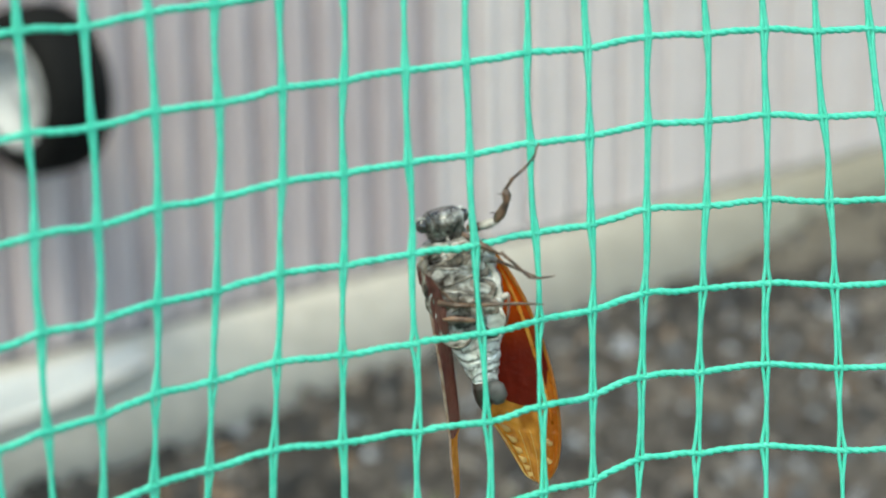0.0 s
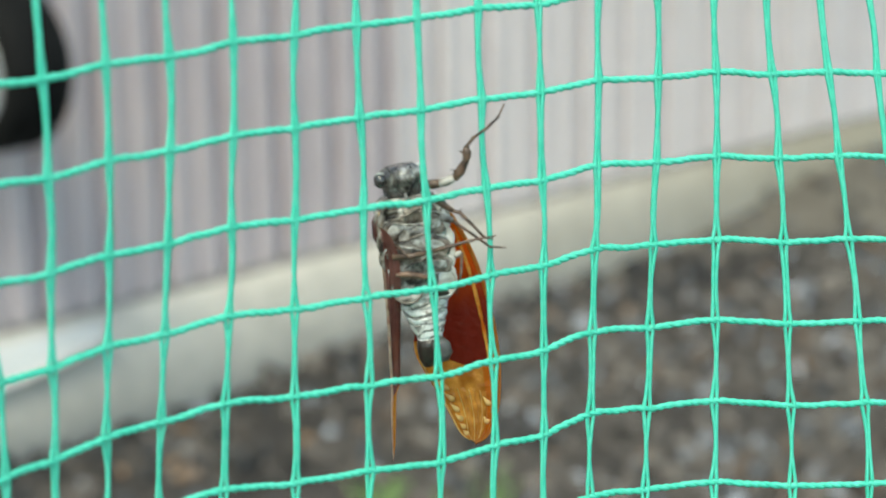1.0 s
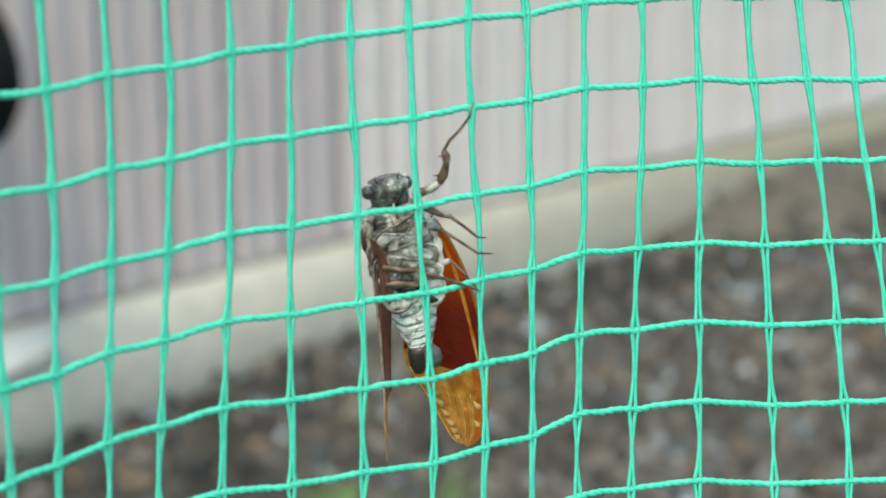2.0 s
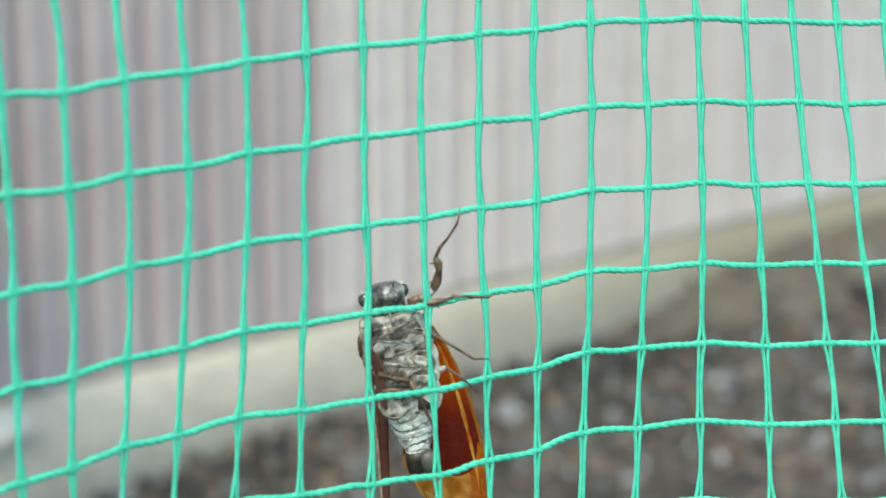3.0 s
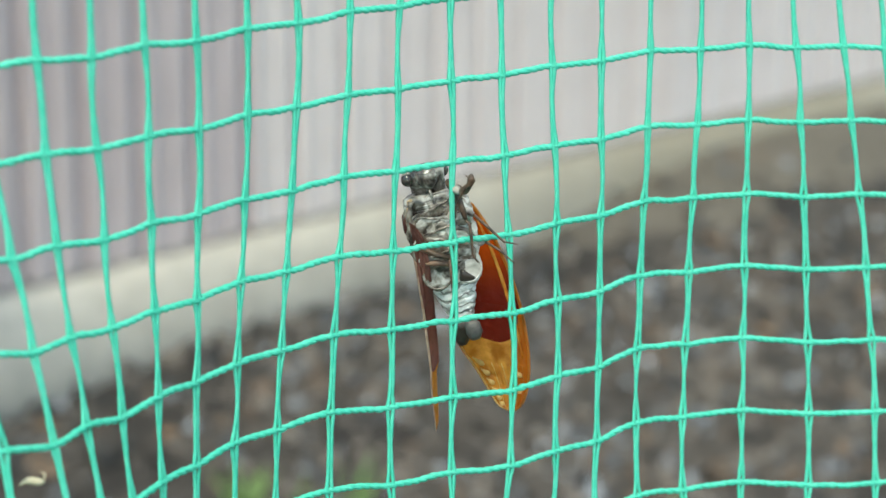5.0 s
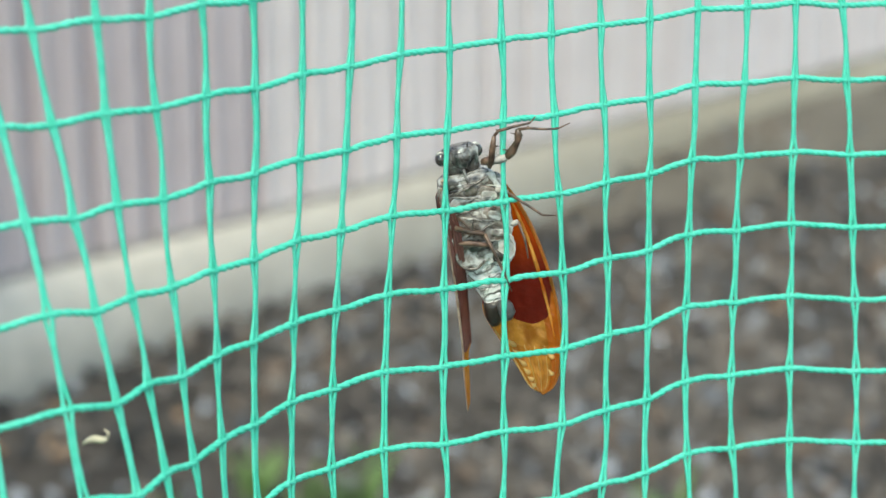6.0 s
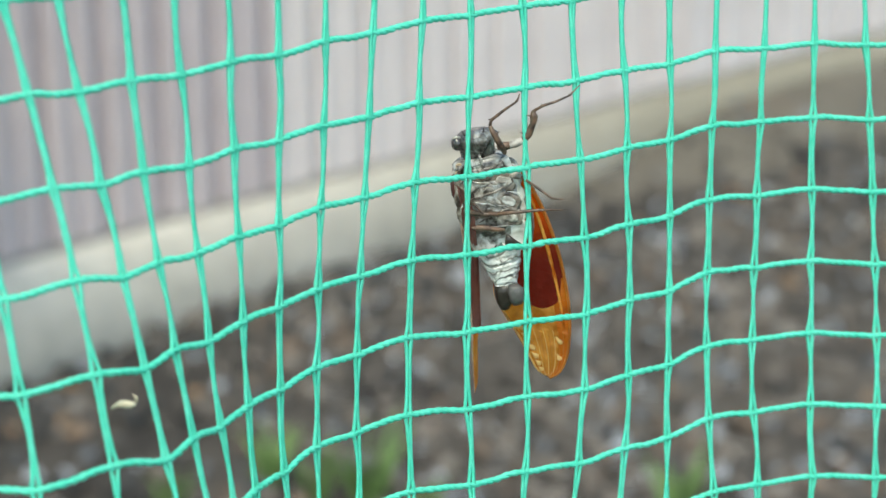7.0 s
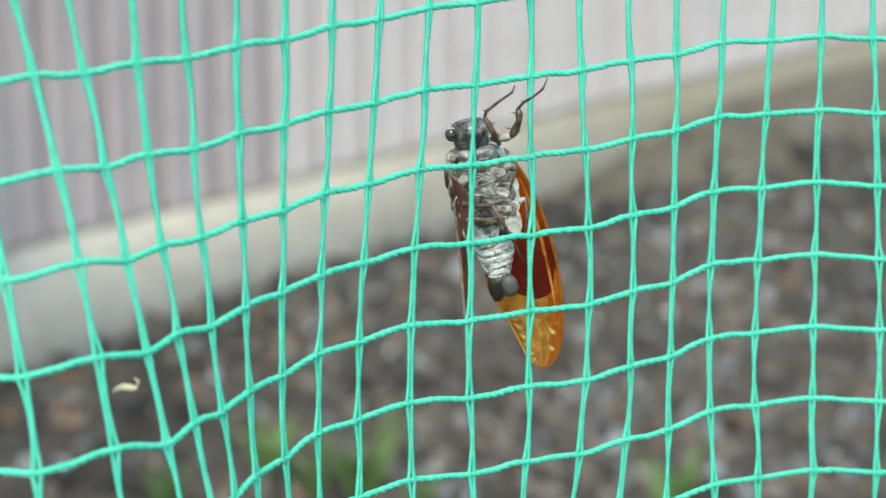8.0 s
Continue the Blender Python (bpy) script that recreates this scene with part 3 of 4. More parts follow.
DRY_LEAF = material("dead_leaf", (0.22, 0.125, 0.065), 0.75, tint=(0.34, 0.225, 0.135), scale=60, amount=0.6, bump=0.3, bump_scale=400)
build_gravel()
for i, (x, y, size, count) in enumerate(((-0.24, 2.68, 0.085, 18), (-0.10, 2.60, 0.095, 22), (-0.37, 2.58, 0.08, 12), (0.335, 2.63, 0.078, 12), (-0.17, 2.62, 0.085, 16), (0.31, 2.57, 0.07, 9), (-0.02, 2.58, 0.07, 12))):
    build_weed(x, y, size, count, 40 + i)
for i, (x, y, r) in enumerate(((-0.65, 2.87, 0.028), (-0.555, 2.875, 0.03), (-0.58, 3.05, 0.018), (-0.38, 2.99, 0.018), (0.4, 3.33, 0.026), (0.62, 3.5, 0.022), (0.58, 3.97, 0.022))):
    build_dry_leaf(x, y, r, 70 + i)


# ---- the wheel on the wall ----
def ring(bm, profile, n=48):
    """Turn a profile of (radius, depth) about the local y axis."""
    rows = [[bm.verts.new((r * math.cos(a), d, r * math.sin(a))) for r, d in profile] for a in (2 * math.pi * k / n for k in range(n))]
    m = len(profile)
    for i in range(n):
        a, b = rows[i], rows[(i + 1) % n]
        for k in range(m):
            bm.faces.new((a[k], b[k], b[(k + 1) % m], a[(k + 1) % m]))
    bmesh.ops.recalc_face_normals(bm, faces=bm.faces)


def build_wheel():
    """A cart wheel whose axle runs along the wall, on a bracket."""
    wheel = new("cart_wheel")
    wheel.matrix_world = WALL @ pose(-1.237, -0.15, 0.602, 0, 0, -86)
    tagged(wheel, "wide black rubber cart wheel with a pale rim, beside siding", "wheel")
    R, half, lip = 0.1189, 0.050, 0.0750
    bm = bmesh.new()
    ring(bm, [(lip, -half * 0.9), (lip + 0.012, -half * 1.02), (R - 0.012, -half), (R - 0.002, -half * 0.75), (R, -half * 0.3), (R, half * 0.3), (R - 0.002, half * 0.75), (R - 0.012, half), (lip + 0.012, half * 1.02), (lip, half * 0.9)])
    tyre = part("tyre", bm, RUBBER, wheel, "black rubber tyre")
    for k in range(30):
        bm = box(bmesh.new(), -0.004, -half * 0.55, 0, 0.004, half * 0.55, 0.004, 0.001)
        lug = part("tread_lug", bm, RUBBER, tyre, smooth=False)
        a = 2 * math.pi * k / 30
        lug.matrix_basis = Matrix.Rotation(a, 4, "Y") @ Matrix.Translation((0, 0, R - 0.002))
    bm = bmesh.new()
    ring(bm, [(lip + 0.002, -half * 0.98), (lip - 0.004, -half * 0.98), (lip - 0.010, -half * 0.6), (lip - 0.018, -half * 0.4), (0.020, -half * 0.6), (0.020, half * 0.4), (lip - 0.018, half * 0.3), (lip - 0.010, half * 0.5), (lip + 0.002, half * 0.9)])
    part("rim", bm, RIM, wheel, "pale grey pressed rim")
    bm = bmesh.new()
    ring(bm, [(0.006, -half * 0.8), (0.015, -half * 0.75), (0.0205, -half * 0.6), (0.0205, half * 0.9), (0.006, half * 0.95)], 24)
    part("hub", bm, RIM, wheel)
    bm = bmesh.new()
    tube(bm, [(0, -half * 0.7, 0), (0, half * 1.5, 0)], 0.0085, 12)
    part("axle", bm, IRON, wheel)
    bm = bmesh.new()
    tube(bm, [(0, half * 1.35, 0), (-0.07, half * 1.35, 0.002), (-0.151, half * 1.5, 0.002)], 0.008, 10)
    part("bracket", bm, IRON, wheel)


build_wheel()


# ---- a straw on the net ----
def build_straw():
    bm = bmesh.new()
    a, b = Vector((-0.0579, 0.3535, 1.0579)), Vector((-0.0533, 0.3535, 1.0593))
    pts = [a.lerp(b, t) + Vector((0, 0, 0.0005 * math.sin(t * 5))) for t in (0, 0.2, 0.4, 0.6, 0.8, 1.0)]
    tube(bm, pts, [0.0002, 0.00045, 0.0007, 0.0008, 0.0007, 0.0003], 7, flat=0.6)
    tube(bm, [b, b + Vector((0.0002, 0, 0.0009)), b + Vector((-0.0006, 0, 0.0014))], [0.0003, 0.0002, 0.0001], 5)
    ob = part("straw", bm, STRAW)
    tagged(ob, "short pale bit of straw caught in netting", "straw")


build_straw()


# ---- the cicada ----
# Built in millimetres about the middle of its head: x to its own left, y to its back, z to its head; its belly faces the net.
MM = 0.00107


def loft(bm, sections, n=20, lump=0.0, seed=0.0):
    """A closed body through elliptic sections (x, y, z, half width, half depth)."""
    rings = []
    for x, y, z, rx, ry in sections:
        rg = []
        for k in range(n):
            a = 2 * math.pi * k / n
            p = Vector((x + rx * math.cos(a), y + ry * math.sin(a), z))
            f = 1 + lump * noise.noise(p * 0.9 + Vector((seed, 0, 0)))
            rg.append(bm.verts.new(Vector((x + (p.x - x) * f, y + (p.y - y) * f, z)) * MM))
        rings.append(rg)
    for a, b in zip(rings, rings[1:]):
        for k in range(n):
            bm.faces.new((a[k], a[(k + 1) % n], b[(k + 1) % n], b[k]))
    bm.faces.new(rings[0][::-1])
    bm.faces.new(rings[-1])
    bmesh.ops.recalc_face_normals(bm, faces=bm.faces)
    return bm


def mm_ball(c, r, shape=None, u=14, v=10):
    return ball(bmesh.new(), Vector(c) * MM, [q * MM for q in r], u, v, shape)


def mm_tube(bm, pts, radii, sides=7, flat=1.0):
    return tube(bm, [Vector(p) * MM for p in pts], [r * MM for r in radii], sides, flat=flat)


def wing_material(name, base, through_colour, share, rough=0.3, tint=None, scale=500.0, fade=None, gloss=0.5, relief=0.7):
    """A thin membrane: part of the light passes through it."""
    m = material(name, base, rough, tint=tint, scale=scale, amount=0.3, fine=0.25, bump=relief, bump_scale=600)
    n, l = m.node_tree.nodes, m.node_tree.links
    n["Principled BSDF"].inputs["Specular IOR Level"].default_value = gloss
    tr = n.new("ShaderNodeBsdfTranslucent")
    tr.inputs["Color"].default_value = (*through_colour, 1)
    if fade:
        # the pigment deepens from the root outwards
        co, sep, ramp = n.new("ShaderNodeTexCoord"), n.new("ShaderNodeSeparateXYZ"), n.new("ShaderNodeMapRange")
        ramp.interpolation_type = "SMOOTHSTEP"
        ramp.inputs["From Min"].default_value, ramp.inputs["From Max"].default_value = -0.0150, -0.0310
        l.new(co.outputs["Object"], sep.inputs["Vector"])
        l.new(sep.outputs["Z"], ramp.inputs["Value"])
        for sock, colour in ((n["Principled BSDF"].inputs["Base Color"], fade[0]), (tr.inputs["Color"], fade[1])):
            mx = n.new("ShaderNodeMix")
            mx.data_type = "RGBA"
            l.new(ramp.outputs["Result"], mx.inputs["Factor"])
            if sock.is_linked:
                l.new(sock.links[0].from_socket, mx.inputs["A"])
            else:
                mx.inputs["A"].default_value = sock.default_value
            mx.inputs["B"].default_value = (*colour, 1)
            l.new(mx.outputs["Result"], sock)
    mix = n.new("ShaderNodeMixShader")
    mix.inputs["Fac"].default_value = share
    l.new(n["Principled BSDF"].outputs["BSDF"], mix.inputs[1])
    l.new(tr.outputs["BSDF"], mix.inputs[2])
    l.new(mix.outputs["Shader"], n["Material Output"].inputs["Surface"])
    return m


AMBER = wing_material("amber_membrane", (0.19, 0.052, 0.007), (0.80, 0.26, 0.022), 0.5, 0.1, tint=(0.74, 0.36, 0.075), scale=330)
MAROON = wing_material("maroon_membrane", (0.062, 0.007, 0.004), (0.34, 0.026, 0.010), 0.5, 0.3, tint=(0.12, 0.014, 0.008), gloss=0.2)
RUST = wing_material("rust_membrane", (0.54, 0.050, 0.005), (1.0, 0.135, 0.008), 0.55, 0.2, tint=(0.68, 0.090, 0.008), gloss=0.3, fade=((0.085, 0.010, 0.006), (0.34, 0.026, 0.010)))
BAND = wing_material("rust_band", (0.30, 0.062, 0.006), (0.85, 0.20, 0.012), 0.5, 0.14, tint=(0.48, 0.13, 0.014), scale=260)
CHESTNUT = wing_material("chestnut_membrane", (0.09, 0.030, 0.026), (0.34, 0.09, 0.055), 0.3, 0.16, tint=(0.24, 0.105, 0.085), scale=160, relief=0.25)
ORANGE = wing_material("orange_vein", (0.62, 0.15, 0.012), (0.98, 0.46, 0.04), 0.5, 0.14, tint=(0.98, 0.60, 0.12), scale=330)
COSTA = wing_material("pale_costa", (0.30, 0.13, 0.08), (0.6, 0.3, 0.2), 0.25, 0.3, tint=(0.62, 0.48, 0.36), scale=420)
VEIN = wing_material("brown_vein", (0.46, 0.17, 0.025), (0.85, 0.36, 0.05), 0.45)
DROP = wing_material("pale_drop", (0.80, 0.56, 0.22), (0.98, 0.76, 0.34), 0.5)
OUTER = [(7.5, -7.5), (9.2, -11.5), (10.8, -17.0), (11.9, -23.5), (12.4, -29.5), (12.4, -35.6), (11.9, -41.4), (10.9, -46.4), (9.5, -50.3), (7.6, -52.9), (5.3, -53.9)]
INNER = [(5.2, -8.0), (3.8, -13.0), (2.0, -19.0), (0.0, -25.5), (-2.0, -31.0), (-2.8, -35.0), (-1.8, -39.2), (0.3, -44.5), (1.8, -49.1), (3.0, -52.3), (4.9, -53.9)]


def along(curve, t):
    f = min(max(t, 0.0), 0.9999) * (len(curve) - 1)
    i = int(f)
    k = f - i
    p = [Vector((*q, 0)) for q in (curve[max(i - 1, 0)], curve[i], curve[i + 1], curve[min(i + 2, len(curve) - 1)])]
    a, b, c, d = p
    return 0.5 * (2 * b + (c - a) * k + (2 * a - 5 * b + 4 * c - d) * k * k + (3 * b - a - 3 * c + d) * k ** 3)


def spread_wing(t, w):
    """The wing seen broad: t from root to tip, w from its leading to its trailing edge."""
    p = along(OUTER, t).lerp(along(INNER, t), w)
    flat = 1 - 0.75 * min(max((t - 0.6) / 0.4, 0.0), 1.0)
    return Vector((p.x, 0.5 + 6.0 * w * flat + 0.10 * math.sin(w * 28) + 1.2 * t * t, p.y))


def steep_wing(t, w):
    """The other wing, which stands on edge: a blade that narrows to a thin amber strip."""
    o = along([(-6.6, -7.3), (-7.1, -16.5), (-7.7, -27.0), (-8.7, -38.2), (-9.8, -44.3), (-11.0, -53.0)], t)
    wide = (3.1 - 1.9 * t) * (0.25 + 0.75 * math.sin(0.5 * math.pi * min(t / 0.16, 1.0)))
    k = min(max((t - 0.66) / 0.06, 0.0), 1.0)
    wide = wide * (1 - k) + 1.5 * (1 - 0.5 * t ** 6) * k
    h = min(max((t - 0.15) / 0.45, 0.0), 1.0)
    h = h * h * (3 - 2 * h)
    return Vector((o.x + 0.3 + 0.7 * (1 - h) + wide * w, -1.0 - 1.6 * (1 - h) + w * (5.5 * h - 2.6 * (1 - h)) + 0.1 * math.sin(w * 28), o.y))


def reach(w, edge):
    """How far along the wing the line edge(x) lies, at width w."""
    lo, hi = 0.0, 1.0
    for _ in range(22):
        t = (lo + hi) / 2
        p = along(OUTER, t).lerp(along(INNER, t), w)
        lo, hi = (t, hi) if p.y > edge(p.x) else (lo, t)
    return (lo + hi) / 2


def red_edge(x):
    return -28.0 - 0.30 * x


def dark_edge(x):
    low = -36.6 - 2.2 * math.exp(-((x - 7.0) / 3.6) ** 2)
    k = min(max((3.4 - x) / 3.0, 0.0), 1.0)
    return low + 3.4 * k * k * (3 - 2 * k)


def build_wing(cicada, surface, name, label, skins, drops=True):
    m = 24
    edges = []
    for j in range(m + 1):
        w = j / m
        t1 = reach(w, red_edge)
        t2 = max(reach(w, dark_edge), t1 + 0.02)
        if w < 0.16:
            k = w / 0.16
            t2 = max(t1 + 0.01, t2 - 0.18 * (1 - k) ** 2)
        edges.append((0.0, t1, t2, 1.0) if drops else (0.0, 0.3, 0.685 - 0.05 * (2 * w - 1) ** 2, 1.0))
    wing = None
    for z, nm in enumerate(("wing_base", "wing_middle", "wing_tip")):
        bm = bmesh.new()
        n = 26
        grid = [[bm.verts.new(surface(e[z] + (e[z + 1] - e[z]) * i / n, j / m) * MM) for i in range(n + 1)] for j, e in enumerate(edges)]
        for a, b in zip(grid, grid[1:]):
            for i in range(n):
                bm.faces.new((a[i], a[i + 1], b[i + 1], b[i]))
        if z == 0:
            wing = part(name, bm, skins[z], cicada, label)
        else:
            ob = part(nm, bm, skins[z], wing)
            if drops and z == 2:
                ob.data.materials.append(BAND)
                for i, p in enumerate(ob.data.polygons):
                    p.material_index = 1 if i // n < 5 else 0
    # leading edge and veins
    bm = bmesh.new()
    mm_tube(bm, [surface(t / 30, 0.0) for t in range(31)], [0.42 - (0.2 if drops else 0.34) * t / 30 for t in range(31)], 6)
    part("leading_edge", bm, VEIN if drops else COSTA, wing, "rust-brown leading edge" if drops else "pale speckled leading edge")
    bm = bmesh.new()
    mm_tube(bm, [surface(0.03 + t / 40, 0.10 + 0.10 * (1 - t / 24)) - Vector((0, 0.15, 0)) for t in range(25)], [(0.12 + 0.24 * math.sin(math.pi * (t + 2) / 28)) * (1 + 0.8 * noise.noise(Vector((t * 0.7, 0, 0)))) for t in range(25)], 6, flat=0.3)
    part("bright_vein", bm, ORANGE if drops else skins[0], wing, "bright orange vein" if drops else "")
    for k in range(9 if drops else 0):
        w0, w1 = 0.12 + 0.085 * k, 0.06 + 0.105 * k
        bm = bmesh.new()
        mm_tube(bm, [surface(0.66 + 0.31 * t / 24, w0 + (w1 - w0) * t / 24) - Vector((0, 0.08, 0)) for t in range(25)], [0.055] * 25, 5)
        # three veins are coloured pale to paint streaks of glint on the membrane
        part("vein", bm, DROP if k in (2, 4, 6) else VEIN, wing)
    bm = bmesh.new()
    first, last = (0.55, 0.98) if drops else (0.30, 0.66)
    mm_tube(bm, [surface(first + (last - first) * t / 24, 0.97) - Vector((0, 0.05, 0)) for t in range(25)], [0.17] * 25, 5)
    part("hem", bm, DROP if drops else skins[1], wing, "pale amber rear margin" if drops else "")
    if drops:
        bm = bmesh.new()
        mm_tube(bm, [surface(0.80 + 0.199 * t / 20, 0.03) - Vector((0, 0.1, 0)) for t in range(21)], [0.06 + 0.1 * t / 20 for t in range(21)], 5)
        part("tip_rim", bm, DROP, wing, "pale gold wing rim")
    for k in range(8 if drops else 0):
        t, w = (0.655 + 0.046 * k, 0.84 - 0.012 * k) if k < 6 else (0.70 + 0.09 * (k - 6), 0.20)
        bm = bmesh.new()
        mm_tube(bm, [surface(t + 0.0055 * (i - 3), w - 0.02 * (i - 3)) - Vector((0, 0.12, 0)) for i in range(7)], [0.06, 0.16, 0.30, 0.46, 0.58, 0.50, 0.14], 7, flat=0.3)
        part("spot", bm, DROP, wing, "pale yellow wing spot")
    return wing


def build_leg(cicada, name, label, base, segments, tip=None):
    """A leg about its own joint at base: segments are (points, radii, material); the last is its shin, hinged at its first point."""
    leg = None
    for i, (pts, radii, mat) in enumerate(segments):
        hinge = Vector(base) if i == 0 else Vector(pts[0])
        bm = bmesh.new()
        mm_tube(bm, [Vector(p) - hinge for p in pts], radii, 8)
        if name == "fore_leg" and len(pts) > 3 and mat == LEG:
            for k, p in enumerate(pts[1:-1]):
                q = (Vector(p) - hinge) * MM
                side = Vector((1 if k % 2 else -1, -0.3, 0.5)) * radii[k + 1] * 1.9 * MM
                tube(bm, [q, q + side * 0.6, q + side], [0.25 * MM, 0.16 * MM, 0.03 * MM], 5)
        if i == 0:
            leg = part(name, bm, mat, cicada, label)
            leg.location = hinge * MM
        else:
            sh = part("shin" if i == len(segments) - 1 else "femur" if mat == LEG_PALE else "tibia", bm, mat, leg)
            sh.location = (hinge - Vector(base)) * MM
    return leg


def plate_form(seed, tilt):
    """A squarish, flat-fronted plate with an uneven rim."""
    def bend(p):
        q = Vector([math.copysign(abs(c) ** 0.72, c) for c in p])
        q.y = max(q.y, -0.45) + tilt * p.x * 0.5 - 0.25 * p.z * tilt
        return q * (1 + 0.22 * noise.noise(p * 1.7 + Vector((seed, 0, seed))))
    return bend


def oblique(c, r, turn, form):
    """A plate of half sizes r at c, turned in the plane of the belly."""
    bm = mm_ball((0, 0, 0), r, form, 18, 12)
    bmesh.ops.transform(bm, matrix=Matrix.Translation(Vector(c) * MM) @ Matrix.Rotation(radians(turn), 4, "Y"), verts=bm.verts)
    return bm


def build_cicada():
    cicada = new("cicada")
    tagged(cicada, "large brown cicada with amber wings clinging to netting", "cicada")
    # head
    bm = loft(bmesh.new(), [(0, 0.8, 2.6, 2.5, 1.5), (0, 0.5, 2.2, 3.5, 2.5), (0, 0.3, 1.3, 4.0, 3.0), (0, 0.3, 0.1, 3.9, 3.2), (0.1, 0.6, -1.3, 3.6, 3.0), (0.2, 0.8, -2.7, 3.6, 2.8)], 28, 0.07, 2)
    head = part("head", bm, HEAD, cicada)
    for sx in (-1, 1):
        part("eye", mm_ball((sx * 3.6 - 0.1, 0.2 + 0.8 * sx, 0.7), (1.35, 1.5, 1.5), u=18, v=12), EYE, head, "glossy dark brown eye")
        # pale crest: the sky's glint on the eye, put in as a whitish tube
        bm = bmesh.new()
        mm_tube(bm, [(sx * 3.6 - 0.1 + 1.28 * math.cos(a), -0.35 + 0.8 * sx, 0.7 + 1.42 * math.sin(a)) for a in (0.7 + 0.24 * k for k in range(8))], [0.08, 0.24, 0.34, 0.4, 0.4, 0.34, 0.24, 0.08], 7, flat=0.8)
        part("brow", bm, PLATE, head, "whitish crest over the eye, a painted sky glint")
        bm = bmesh.new()
        mm_tube(bm, [(sx * 1.9, -1.2, 2.0), (sx * 2.1, -1.6, 2.8), (sx * 2.5, -1.7, 3.5)], [0.28, 0.1, 0.04], 6)
        part("antenna", bm, DARK, head)
    bm = loft(bmesh.new(), [(0.2, -2.0, 2.7, 0.9, 0.5), (0.2, -2.3, 2.1, 1.9, 1.2), (0.2, -2.5, 1.0, 2.3, 1.5), (0.2, -2.4, -0.3, 2.0, 1.4), (0.2, -2.4, -1.3, 1.2, 1.0), (0.2, -2.4, -2.0, 0.6, 0.6)], 20, 0.08, 5)
    part("face", bm, HEAD, head, "dark bulging face plate")
    for k in range(5):
        bm = bmesh.new()
        z = 1.7 - 0.55 * k
        mm_tube(bm, [(x + 0.2, -3.72 + 0.24 * x * x + 0.04 * k * k, z + 0.15 * abs(x)) for x in (-1.7, -0.9, 0, 0.9, 1.7)], [0.06, 0.12, 0.13, 0.12, 0.06], 6)
        part("ridge", bm, HEAD, head)
    bm = bmesh.new()
    mm_tube(bm, [(0.2, -2.9, -1.8), (0.3, -3.2, -3.4), (0.4, -3.2, -5.2)], [0.4, 0.28, 0.1], 8)
    part("beak", bm, HEAD, head, "slender beak folded on the breast")
    # thorax
    bm = loft(bmesh.new(), [(0, 0.8, -2.9, 4.4, 3.0), (0, 0.8, -3.6, 5.6, 3.6), (0, 0.8, -5.4, 5.9, 3.9), (0, 0.9, -6.2, 5.5, 3.6)], 26, 0.07, 8)
    collar = part("collar", bm, CUTICLE, cicada)
    for k in range(4):
        bm = bmesh.new()
        z = -2.7 - 0.95 * k
        mm_tube(bm, [(5.2 * math.sin(a) * (0.86 + 0.05 * k), 0.8 - (3.5 + 0.15 * k) * math.cos(a) * (0.9 + 0.04 * k), z - 0.5 * math.cos(a) + 0.15 * math.sin(5 * a + k)) for a in (-1.25 + 0.25 * i for i in range(11))],
                [0.1, 0.2, 0.28, 0.3, 0.26, 0.3, 0.3, 0.26, 0.28, 0.2, 0.1], 6)
        part("collar_fold", bm, HEAD if k % 2 else CUTICLE, collar)
    bm = loft(bmesh.new(), [(0.2, 0.9, -5.6, 5.4, 3.6), (0.4, 0.9, -8.5, 6.2, 4.4), (0.8, 0.9, -12.0, 6.8, 4.7), (0.9, 0.8, -16.0, 6.8, 4.6), (0.5, 0.8, -19.5, 5.8, 4.3), (0.4, 0.8, -21.5, 5.2, 3.9)], 28, 0.12, 11)
    thorax = part("thorax", bm, CUTICLE, cicada)
    for sx in (-1, 1):
        # each leg's socket: a dark oval cup round a pale boss, with a pale strap outside it
        for z, x, w, hgt, y, turn in ((-8.4, 3.1, 2.9, 2.0, -2.75, 22), (-12.6, 3.3, 2.7, 1.8, -3.15, 34), (-16.2, 3.1, 2.8, 1.6, -3.05, 18)):
            cx = 0.7 + sx * x
            socket = part("socket", oblique((cx, y, z), (w, 0.9, hgt), turn * sx, plate_form(z * 1.3 + sx, 0.2 * sx)), UMBER, thorax, "glossy dark brown leg socket")
            part("boss", oblique((cx + 0.25 * sx, y - 0.42, z + 0.15), (w * 0.55, 0.5, hgt * 0.5), turn * sx, plate_form(z + 2 * sx, 0.3 * sx)), PEARL, socket, "grey-brown boss")
            bm = bmesh.new()
            mm_tube(bm, [(cx + sx * w * 1.02 * math.cos(a) * 1.05, y + 0.35 - 0.5 * math.sin(a + 0.9), z + hgt * 1.12 * math.sin(a)) for a in (-1.5 + 0.3 * k for k in range(11))],
                    [0.08, 0.14, 0.2, 0.26, 0.3, 0.3, 0.28, 0.24, 0.2, 0.14, 0.06], 7, flat=0.5)
            part("socket_rim", bm, PLATE if sx > 0 else PEARL, thorax, "pale raised rim")
        # side strap from the collar down to the drum cover
        bm = bmesh.new()
        mm_tube(bm, [(0.5 + sx * (4.6 + 1.9 * math.sin(t * 2.6)), -2.3 - 0.7 * math.sin(t * 3), -3.6 - 14.5 * t) for t in (k / 14 for k in range(15))],
                [0.3 + 0.5 * abs(math.sin(k * 0.9 + sx)) for k in range(15)], 8, flat=0.5)
        part("side_strap", bm, UMBER if sx < 0 else PLATE, thorax, "brown side strap" if sx < 0 else "whitish side strap")
